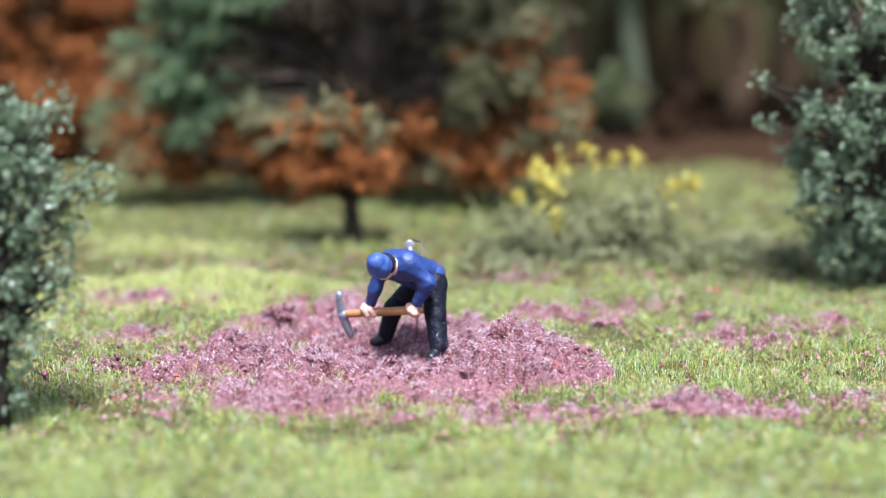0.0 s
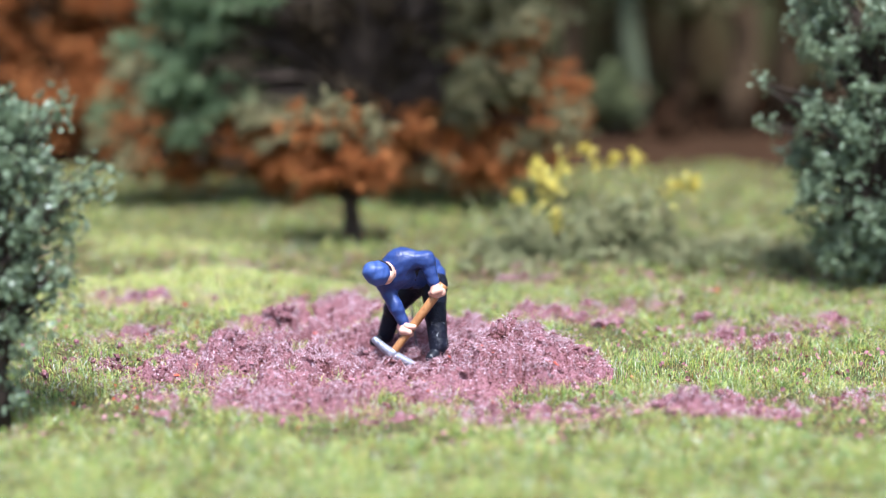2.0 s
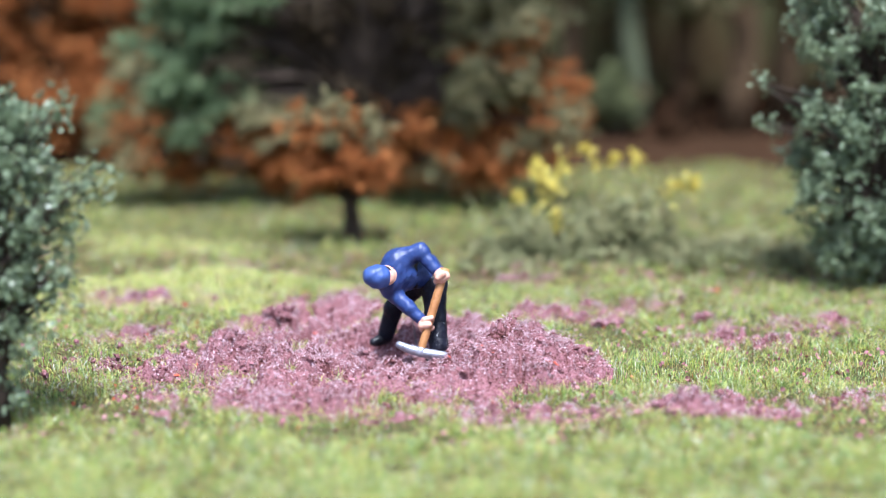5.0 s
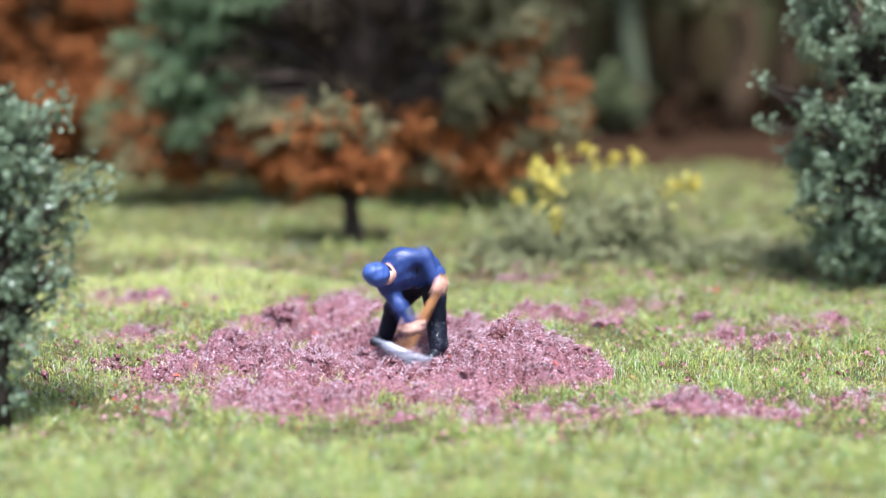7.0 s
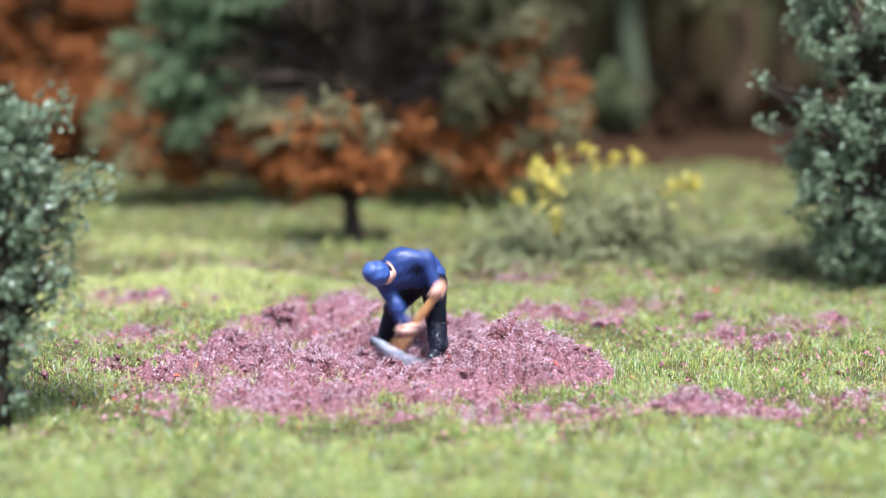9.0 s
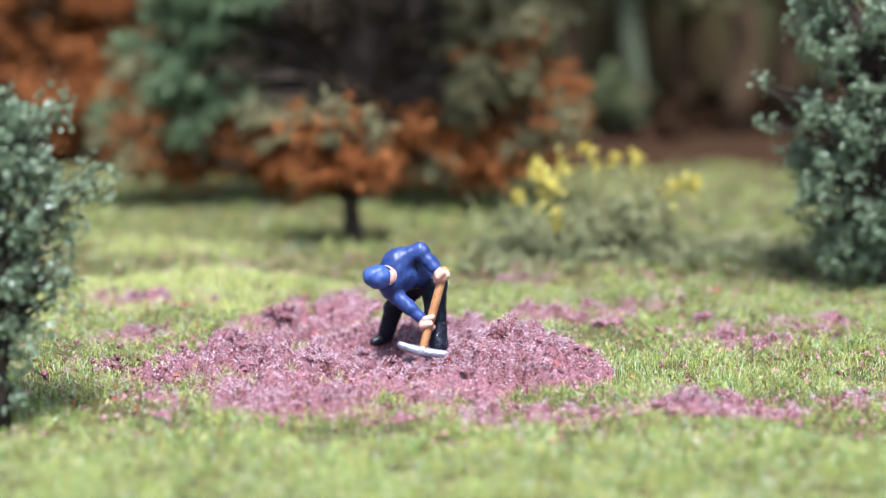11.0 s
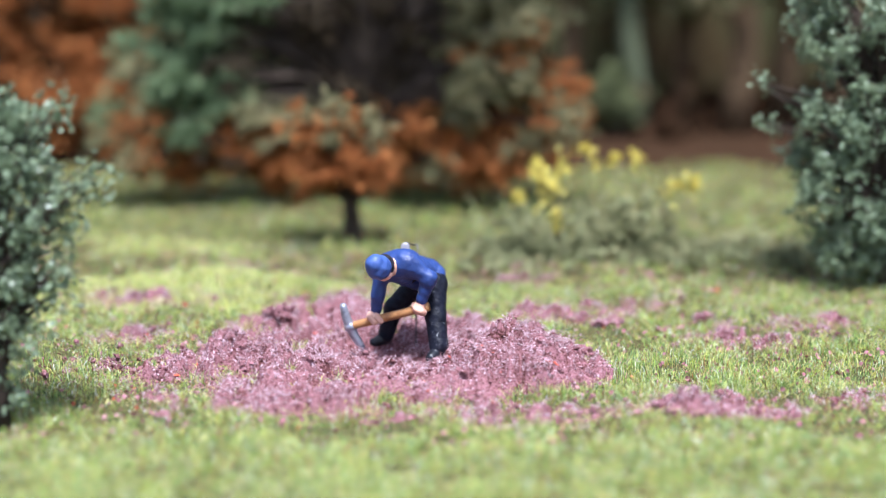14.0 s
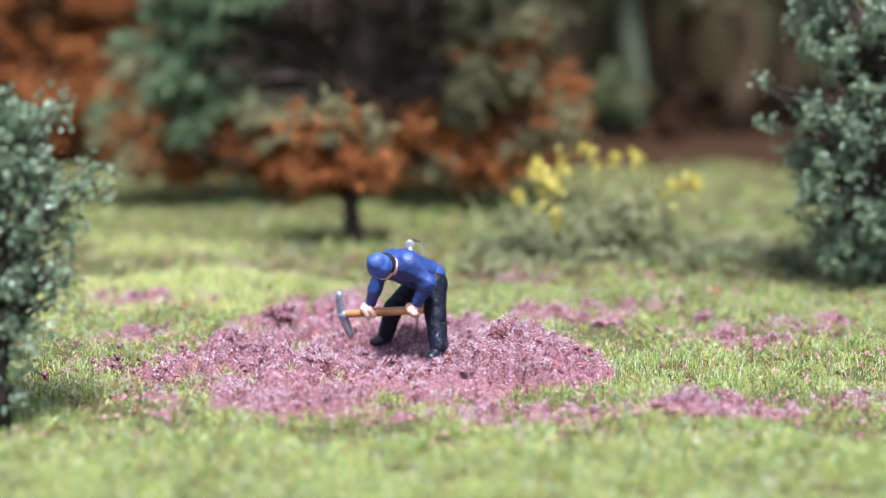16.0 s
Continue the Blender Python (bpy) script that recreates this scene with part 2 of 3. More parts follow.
def fan(n, y0, y1, seed):
    """Points over the part of the lawn that lies before the lens."""
    r = np.random.RandomState(seed)
    half = lambda y: 0.262 * (y + 226) + 6
    y = y0 + (y1 - y0) * r.rand(n)
    keep = r.rand(n) < half(y) / half(y1)
    y = y[keep]
    return 4.4 + half(y) * (2 * r.rand(len(y)) - 1), y


def lawn(name, n, y0, y1, size, seed, material=None, label="short yellow-green and straw-coloured model grass fibres", patch=None):
    """Upright fibres in tufts; patch (x, y, radii) keeps them to a ragged spot."""
    x, y = fan(n, y0, y1, seed)
    if patch:
        spot = ((x - patch[0]) / patch[2]) ** 2 + ((y - patch[1]) / patch[3]) ** 2 < 0.3 + 1.2 * wave(x, y, 6.0, 19)
        x, y = x[spot], y[spot]
    r = np.random.RandomState(seed + 1)
    tuft = wave(x, y, 5.0, 7)
    keep = (r.rand(len(x)) > soil_weight(x, y) * 1.45) & (np.hypot(x - 1, y + 1) > 13) & (r.rand(len(x)) < (0.3 + tuft * 0.9) * np.clip(2.6 * wave(x, y, 1.15, 15) - 0.5, 0.1, 1))
    x, y, tuft = x[keep], y[keep], tuft[keep]
    n = len(x)
    base = np.stack([x, y, ground_height(x, y) - 0.1], 1)
    a = r.rand(n) * 2 * np.pi
    lean = r.rand(n) ** 0.8 * 1.25
    ln = size * (0.5 + 0.9 * r.rand(n)) * (0.5 + 0.9 * tuft)
    d = np.stack([np.cos(a) * np.sin(lean), np.sin(a) * np.sin(lean), np.cos(lean)], 1) * ln[:, None]
    bend = np.stack([-np.cos(a), -np.sin(a), np.full(n, 0.6)], 1) * (ln * 0.14)[:, None]
    v, f = strips(base, base + d, (0.045 + 0.05 * r.rand(n)) * (size / 1.25), bend, seed)
    ob = new(name, mesh_of(name, v, f, material or BLADE))
    return tagged(ob, label, "grass", kind="stuff")


lawn("grass", 330000, -38, 40, 1.3, 21)
lawn("grass", 120000, -66, -38, 1.5, 25)
lawn("grass", 60000, 40, 147, 1.9, 31)
# two patches of paler fibres paint the yellow-lit spots
lawn("lit_grass", 110000, 8, 52, 1.5, 35, LIT_BLADE, "pale yellow-green fibres painting a yellow-lit patch of lawn", (-34, 32, 24, 15))
lawn("lit_grass", 30000, 50, 90, 1.9, 37, LIT_BLADE, "pale yellow-green fibres painting a yellow-lit patch of lawn", (-40, 66, 16, 9))


def litter_bits(name, n, y0, y1, material, label, seed):
    """Small flat flakes lying loose on the turf."""
    x, y = fan(n, y0, y1, seed)
    r = np.random.RandomState(seed)
    bare = soil_weight(x, y) < 0.2
    x, y = x[bare], y[bare]
    z = ground_height(x, y) + 0.45 + 0.35 * r.rand(len(x))
    v, f = leaves(np.stack([x, y, z], 1), 0.5, seed, long=1.2)
    tagged(new(name, mesh_of(name, v, f, material)), label, "litter", kind="stuff")



soil = new("soil_patch", grid_mesh("soil_patch", np.arange(-58, 64, 0.27), np.arange(-40, 50, 0.27),
           lambda x, y: np.where(soil_weight(x, y) > 0.27, soil_height(x, y), ground_height(x, y) - 0.3), SOIL,
           keep=lambda x, y: soil_weight(x, y) > 0.24))
tagged(soil, "loose pinkish-brown dug-up peat soil heaped on the turf", "soil", kind="stuff")


def lumps(name, n, lo, hi, seed, material, label, floor, flat=1.0, lift=0.2, smooth=False):
    """Irregular crumbs: squashed octahedra with jittered corners, joined."""
    r = np.random.RandomState(seed)
    x, y = r.uniform(-62, 66, n * 9), r.uniform(-42, 50, n * 9)
    w = soil_weight(x, y)
    clear = (np.hypot(x - 3, y + 3) > 4) & (np.hypot(x + 3.5, y - 3.5) > 3) | (hi < 0.4)
    # pieces thin out in the crevices, which stay darker
    ok = np.where((r.rand(len(x)) < np.clip(w - floor, 0, 0.6) * np.clip(0.7 + 0.4 * soil_relief(x, y), 0.2, 1)) & clear)[0][:n]
    x, y, w = x[ok], y[ok], w[ok]
    n = len(x)
    size = lo + (hi - lo) * r.rand(n) ** 2.2
    z = np.where(w > 0.3, soil_height(x, y), ground_height(x, y) + 0.5 + 0.4 * r.rand(n)) + size * lift
    unit = np.array([(1, 0, 0), (0, 1, 0), (-1, 0, 0), (0, -1, 0), (0, 0, 1), (0, 0, -1)], float)
    v = unit[None] * (0.6 + 0.8 * r.rand(n, 6, 1)) + r.normal(0, 0.22, (n, 6, 3))
    v[:, :, 2] *= flat
    a, c = r.rand(n) * 6.28, r.normal(0, 0.5, n)
    rot = np.zeros((n, 3, 3))
    rot[:, 0, 0], rot[:, 0, 1], rot[:, 1, 0], rot[:, 1, 1], rot[:, 2, 2] = np.cos(a), -np.sin(a), np.sin(a), np.cos(a), 1
    tip = np.zeros((n, 3, 3))
    tip[:, 0, 0], tip[:, 1, 1], tip[:, 1, 2], tip[:, 2, 1], tip[:, 2, 2] = 1, np.cos(c), -np.sin(c), np.sin(c), np.cos(c)
    v = np.einsum("nij,nkj->nki", rot @ tip, v) * size[:, None, None] + np.stack([x, y, z], 1)[:, None]
    tri = np.array([(0, 1, 4), (1, 2, 4), (2, 3, 4), (3, 0, 4), (1, 0, 5), (2, 1, 5), (3, 2, 5), (0, 3, 5)])
    f = (np.arange(n)[:, None, None] * 6 + tri[None]).reshape(-1, 3)
    ob = new(name, mesh_of(name, v.reshape(-1, 3), f, material, smooth=smooth))
    return tagged(ob, label, "soil", kind="stuff")


lumps("soil_crumbs", 15000, 0.05, 0.17, 41, CRUMB, "pinkish-brown peat crumbs lying on the dug soil", 0.10, lift=0.4, smooth=True)
lumps("soil_clods", 1300, 0.2, 0.65, 44, SOIL, "loose clods of pinkish-brown peat", 0.05, flat=0.7, lift=0.1, smooth=True)
lumps("soil_flakes", 420, 0.2, 0.45, 42, PURPLE, "flat plum-coloured flakes scattered on soil and grass", 0.02, flat=0.3, lift=0.3)
lumps("red_flakes", 60, 0.2, 0.45, 43, FLAKE, "small red-orange flakes scattered on the soil", 0.10, flat=0.3, lift=0.6)


def peat_fibres(n, seed):
    r = np.random.RandomState(seed)
    x, y = r.uniform(-58, 64, n * 7), r.uniform(-40, 50, n * 7)
    w = soil_weight(x, y)
    # pale fibres keep to the lumps; bare dark peat deepens the crevices' shade
    ok = np.where(r.rand(len(x)) < np.clip(w - 0.2, 0, 0.7) * np.clip(0.55 + 0.55 * soil_relief(x, y), 0.12, 1) * (0.4 + 0.6 * np.exp(-((x + 2) / 15) ** 2 - ((y + 1) / 11) ** 2)))[0][:n]
    x, y = x[ok], y[ok]
    n = len(x)
    base = np.stack([x, y, soil_height(x, y) + 0.05], 1)
    d = r.normal(size=(n, 3))
    d[:, 2] = np.abs(d[:, 2]) * 0.45
    d *= (0.3 + 1.1 * r.rand(n) ** 2)[:, None] / np.linalg.norm(d, axis=1, keepdims=True)
    bend = r.normal(0, 0.16, (n, 3))
    bend[:, 2] = np.abs(bend[:, 2])
    v, f = strips(base, base + d, 0.022 + 0.05 * r.rand(n) ** 2, bend, seed)
    return tagged(new("soil_fibres", mesh_of("soil_fibres", v, f, FIBRE)), "fine pale peat fibres on the dug soil", "soil", kind="stuff")


peat_fibres(110000, 51)


def fibre_tufts(n, each, seed):
    """Fluffy little clumps: short fibres tangled round a centre."""
    r = np.random.RandomState(seed)
    x, y = r.uniform(-58, 64, n * 9), r.uniform(-40, 50, n * 9)
    w = soil_weight(x, y)
    # tufts too leave the crevices to the darker peat
    ok = np.where(r.rand(len(x)) < np.clip(w - 0.15, 0, 0.7) * np.clip(0.5 + 0.5 * soil_relief(x, y), 0.05, 1))[0][:n]
    x, y, w = x[ok], y[ok], w[ok]
    z = np.where(w > 0.27, soil_height(x, y), ground_height(x, y) + 0.3)
    size = 0.5 + 0.9 * r.rand(len(x)) ** 2
    c, k = np.repeat(np.stack([x, y, z], 1), each, 0), np.repeat(size, each)[:, None]
    base = c + r.normal(0, 1, c.shape) * [0.26, 0.26, 0.16] * k + [0, 0, 0.2] * k
    d = r.normal(size=c.shape) + (base - c) * 1.5
    d *= k * (0.18 + 0.34 * r.rand(len(c), 1)) / np.linalg.norm(d, axis=1, keepdims=True)
    v, f = strips(base, base + d, 0.04 + 0.08 * r.rand(len(c)), r.normal(0, 0.07, c.shape), seed)
    return tagged(new("soil_tufts", mesh_of("soil_tufts", v, f, FIBRE)), "fluffy clumps of pinkish-brown peat fibre", "soil", kind="stuff")


fibre_tufts(5200, 24, 53)



# ---- plants ----
def tube(path, radii, sides=8):
    """Vertices and quads of a closed tapered tube along a path."""
    path = np.asarray(path, float)
    n = len(path)
    tang = np.gradient(path, axis=0)
    tang /= np.linalg.norm(tang, axis=1, keepdims=True) + 1e-9
    ref = np.array([0.31, 0.95, 0.05]) if abs(tang[0][1]) < 0.8 else np.array([1.0, 0.1, 0.0])
    a = np.cross(tang, ref)
    a /= np.linalg.norm(a, axis=1, keepdims=True)
    b = np.cross(tang, a)
    ang = np.linspace(0, 2 * np.pi, sides, endpoint=False)
    ring = a[:, None] * np.cos(ang)[None, :, None] + b[:, None] * np.sin(ang)[None, :, None]
    v = path[:, None] + ring * np.asarray(radii, float).reshape(n, 1, 1)
    v = np.concatenate([v.reshape(-1, 3), path[:1], path[-1:]])
    f = []
    for i in range(n - 1):
        for j in range(sides):
            k = (j + 1) % sides
            f.append((i * sides + j, i * sides + k, (i + 1) * sides + k, (i + 1) * sides + j))
    for j in range(sides):
        k = (j + 1) % sides
        f.append((n * sides, k, j, j))
        e = (n - 1) * sides
        f.append((n * sides + 1, e + j, e + k, e + k))
    return v, np.array(f)


def tubes_mesh(name, items, material, smooth=True):
    """Several tubes in one mesh; end caps are triangles."""
    me = bpy.data.meshes.new(name)
    vs, fs, off = [], [], 0
    for path, radii, sides in items:
        v, f = tube(path, radii, sides)
        vs.append(v)
        fs += [tuple(dict.fromkeys(int(i) + off for i in q)) for q in f]
        off += len(v)
    me.from_pydata((np.concatenate(vs) * MM).tolist(), [], fs)
    me.materials.append(material)
    me.polygons.foreach_set("use_smooth", np.full(len(me.polygons), smooth))
    return me


def leaves(centres, size, seed, droop=0.0, long=1.4):
    """Small folded leaves: six vertices, four triangles each."""
    r = np.random.RandomState(seed)
    n = len(centres)
    d = r.normal(size=(n, 3))
    d[:, 2] -= droop
    d /= np.linalg.norm(d, axis=1, keepdims=True)
    s = np.cross(d, r.normal(size=(n, 3)))
    s /= np.linalg.norm(s, axis=1, keepdims=True)
    up = np.cross(d, s)
    k = (size * (0.55 + 0.8 * r.rand(n)))[:, None]
    d, s, up = d * k * long / 2, s * k / 2, up * k * 0.14
    c = centres
    v = np.stack([c - d, c - d * 0.25 + s + up, c + d * 0.5 + s * 0.7 + up, c + d, c + d * 0.5 - s * 0.7 + up, c - d * 0.25 - s + up], 1)
    tri = np.array([(0, 5, 1), (1, 5, 4), (1, 4, 2), (2, 4, 3)])
    f = (np.arange(n)[:, None, None] * 6 + tri[None]).reshape(-1, 3)
    return v.reshape(-1, 3), f


def plant(name, label, category, base, trunk_top, trunk_r, blobs, leaf, clump, seed, bark, group="", droop=0.0, limbs=34, trunk_name="trunk"):
    """A model tree. blobs: (centre, radii, clumps, leaves in a clump, material); the clumps of leaves hang on limbs of the trunk."""
    r = np.random.RandomState(seed)
    top = new(name)
    top.location = Vector(base) * MM
    base = np.array(base, float)
    tagged(top, label, category, group)
    height = np.array(trunk_top, float) - base
    ts = np.linspace(0, 1, 9)
    wob = np.cumsum(r.normal(0, trunk_r * 0.22, (9, 3)), 0)
    wob[0] = 0
    stem = ts[:, None] * height + wob * [1, 1, 0]
    stem[0, 2] -= 1.0
    rad = trunk_r * (1 - 0.75 * ts) * np.where(ts == 0, 1.35, 1.0)
    items = [(stem, rad, 10)]
    made = {}
    for centre, radii, clumps, count, material in blobs:
        p = r.normal(size=(clumps, 3))
        p *= (r.rand(clumps, 1) ** 0.42) / np.linalg.norm(p, axis=1, keepdims=True)
        p = p * radii + np.array(centre, float) - base
        p = p[p[:, 2] > clump * 0.5]
        for q in p[: max(3, limbs // len(blobs))]:
            t = np.clip((q[2] / max(height[2], 1e-3)) * (0.45 + 0.3 * r.rand()), 0.12, 0.97)
            s = np.array([np.interp(t, ts, stem[:, i]) for i in range(3)])
            mid = (s + q) / 2 + [0, 0, 0.12 * np.linalg.norm(q - s)] + r.normal(0, 0.5, 3)
            rr = trunk_r * (1 - 0.75 * t) * 0.38
            items.append(([s, s * 0.6 + mid * 0.4, mid, q * 0.7 + mid * 0.3, q], [rr, rr * 0.8, rr * 0.6, rr * 0.4, 0.08], 5))
        # each clump is three sprays: leaves along short curved twigs that point outwards
        p3 = np.repeat(p, 3, 0) + r.normal(0, clump * 0.55, (len(p) * 3, 3))
        out = p3 * [1, 1, 0.35] + r.normal(0, 1, p3.shape) * np.linalg.norm(p3, axis=1, keepdims=True) * 0.35
        out -= [0, 0, droop * 6]
        out /= np.linalg.norm(out, axis=1, keepdims=True) + 1e-9
        c, d = np.repeat(p3, count // 3 + 1, 0), np.repeat(out, count // 3 + 1, 0)
        u = r.rand(len(c), 1) * 2.0 - 0.7
        spread = clump * (0.34 - 0.10 * u)
        made.setdefault(material.name, (material, []))[1].append(c + d * u * clump * 1.25 + r.normal(size=c.shape) * spread - [0, 0, 1] * u ** 2 * clump * 0.25)
    part(trunk_name, tubes_mesh(trunk_name, items, bark), top, "dark bark with fine limbs")
    for i, (key, (material, groups)) in enumerate(made.items()):
        pts = np.concatenate(groups)
        pts = pts[pts[:, 2] > 0.3]
        v, f = leaves(pts, leaf, seed + 7 + i, droop)
        part("crown", mesh_of("crown", v, f, material), top)
    return top


def sprays(lo, hi, n, reach, clumps, count, mix, seed):
    """Many small drooping sprays in a box, for plant(): mix holds (material, share)."""
    r = np.random.RandomState(seed)
    lo, hi = np.array(lo, float), np.array(hi, float)
    kinds = [m for m, share in mix for _ in range(share)]
    out = []
    for _ in range(n):
        c = lo + (hi - lo) * r.rand(3)
        k = 0.6 + 0.8 * r.rand()
        out.append((tuple(c), (reach * k, reach * k, reach * k * (0.7 + 0.8 * r.rand())), clumps, count, kinds[r.randint(len(kinds))]))
    return out


plant("sage_bush", "tall bushy grey-green model shrub at the lawn's edge", "shrub", (-46.5, -32, 0), (-45, -31, 38), 1.5,
      [((-46, -31, 32), (6.4, 6, 5), 44, 42, SAGE), ((-39.5, -31, 35.2), (2.2, 3, 1.4), 6, 24, SAGE), ((-38.5, -31, 27), (2.2, 3, 2.4), 7, 24, SAGE), ((-35.0, -31, 28.6), (1.5, 2, 0.8), 4, 14, SAGE),
       ((-36.6, -31, 26.2), (1.6, 2, 1.0), 4, 14, SAGE), ((-37.6, -31, 22.5), (1.6, 2, 2.0), 5, 20, SAGE),
       ((-43, -30, 23), (4.4, 4, 6.5), 32, 40, SAGE), ((-43.5, -31, 14), (3.2, 3, 6), 24, 38, SAGE), ((-39.2, -31, 17), (1.5, 2, 3), 7, 22, SAGE),
       ((-45.5, -31, 6), (1.8, 2.5, 4.5), 14, 22, SAGE), ((-52, -31, 18), (5, 5, 14), 46, 36, SAGE)], 0.62, 1.45, 61, BARK, "shrubs", limbs=90)
plant("sage_tree", "columnar grey-green model tree with small round leaves", "tree", (70, 37, 0), (68, 37, 57), 1.6,
      sprays((64, 31, 8), (75, 36, 44), 26, 2.0, 4, 34, [(SAGE, 1)], 165) + sprays((58.5, 33, 26), (72, 42, 47), 34, 2.1, 5, 40, [(SAGE, 1)], 162) + sprays((58.5, 33, 11), (71, 42, 27), 34, 2.1, 5, 40, [(SAGE, 1)], 163)
      + sprays((62, 33, 3), (73, 42, 12), 20, 2.0, 5, 40, [(SAGE, 1)], 164)
      + [((51.8, 37, 25.2), (1.0, 2, 0.5), 2, 9, SAGE), ((54.4, 37, 24.0), (1.2, 2, 1.4), 3, 12, SAGE), ((50.0, 37, 31.2), (0.6, 2, 0.9), 2, 7, SAGE), ((52.2, 37, 29.6), (0.9, 2, 0.5), 2, 8, SAGE), ((55.8, 37, 40), (1.2, 2, 2.4), 3, 14, SAGE),
         # the last blob's dark leaves paint the shade inside the crown
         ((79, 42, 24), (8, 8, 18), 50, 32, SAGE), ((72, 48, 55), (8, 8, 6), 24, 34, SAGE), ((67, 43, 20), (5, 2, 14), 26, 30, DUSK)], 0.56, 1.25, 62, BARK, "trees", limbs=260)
plant("autumn_tree", "small autumn model tree with rust-orange and olive leaves", "tree", (-9.8, 71, 0), (-11.2, 71, 15), 1.8,
      sprays((-18, 64, 9.5), (-5, 75, 19.5), 36, 1.7, 4, 50, [(RUST, 5), (OLIVE, 1), (RUSSET, 3)], 171) + sprays((-21, 65, 18), (-6, 74, 23.5), 24, 1.6, 3, 40, [(OLIVE, 3), (RUST, 2), (RUSSET, 1)], 172)
      + [((-22.5, 70, 21.8), (2.0, 3, 1.4), 5, 16, OLIVE)], 0.6, 1.3, 63, BARK, "trees", limbs=130)
plant("spruce_tree", "large dark blue-green model tree with rusty lower branches", "tree", (-12, 112, 0), (-12, 112, 75), 3.2,
      sprays((-48, 98, 21), (-29, 112, 44), 40, 3.4, 5, 66, [(SPRUCE, 4), (OLIVE, 1), (DUSK, 1)], 181) + sprays((-44, 98, 13), (-26, 108, 22), 16, 2.8, 4, 60, [(SPRUCE, 3), (OLIVE, 1)], 182)
      + sprays((-60, 102, 14), (-44, 112, 28), 14, 3.2, 4, 40, [(OLIVE, 3), (SPRUCE, 2), (RUST, 2)], 183)
      + sprays((-42, 100, 6), (-22, 112, 15), 34, 3.2, 5, 60, [(RUSSET, 6), (OLIVE, 1), (DUSK, 1)], 184) + sprays((-52, 100, 6), (-40, 110, 14), 12, 3.0, 5, 60, [(RUSSET, 3), (OLIVE, 2)], 185)
      + sprays((-8, 100, 7), (22, 112, 17), 44, 3.2, 5, 60, [(RUST, 3), (RUSSET, 4), (OLIVE, 1)], 186) + sprays((16, 102, 14), (27, 110, 26), 20, 3.0, 5, 60, [(RUST, 3), (RUSSET, 2), (OLIVE, 2)], 187)
      # dark leaves paint the spruce's shaded middle
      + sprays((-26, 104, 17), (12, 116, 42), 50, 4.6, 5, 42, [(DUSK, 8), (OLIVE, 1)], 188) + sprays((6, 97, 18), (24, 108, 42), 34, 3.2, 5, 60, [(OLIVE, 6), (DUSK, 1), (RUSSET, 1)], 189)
      # last blob: an unseen overhead crown, added to shade the lawn below
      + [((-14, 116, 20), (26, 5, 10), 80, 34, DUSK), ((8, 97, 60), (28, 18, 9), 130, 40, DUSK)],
      0.85, 1.9, 64, BARK, "trees", droop=0.7, limbs=600)
plant("rust_tree", "tall rust-orange autumn model tree at the wood's edge", "tree", (-84, 160, 0), (-84, 160, 60), 3.0,
      # dark leaves put shaded gaps and a dim foot into this crown
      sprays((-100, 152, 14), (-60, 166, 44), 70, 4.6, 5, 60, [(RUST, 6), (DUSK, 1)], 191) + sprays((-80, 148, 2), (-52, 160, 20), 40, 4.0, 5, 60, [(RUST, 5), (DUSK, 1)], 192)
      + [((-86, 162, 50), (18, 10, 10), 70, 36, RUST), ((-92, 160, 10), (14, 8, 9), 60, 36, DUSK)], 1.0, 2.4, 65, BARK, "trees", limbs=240)


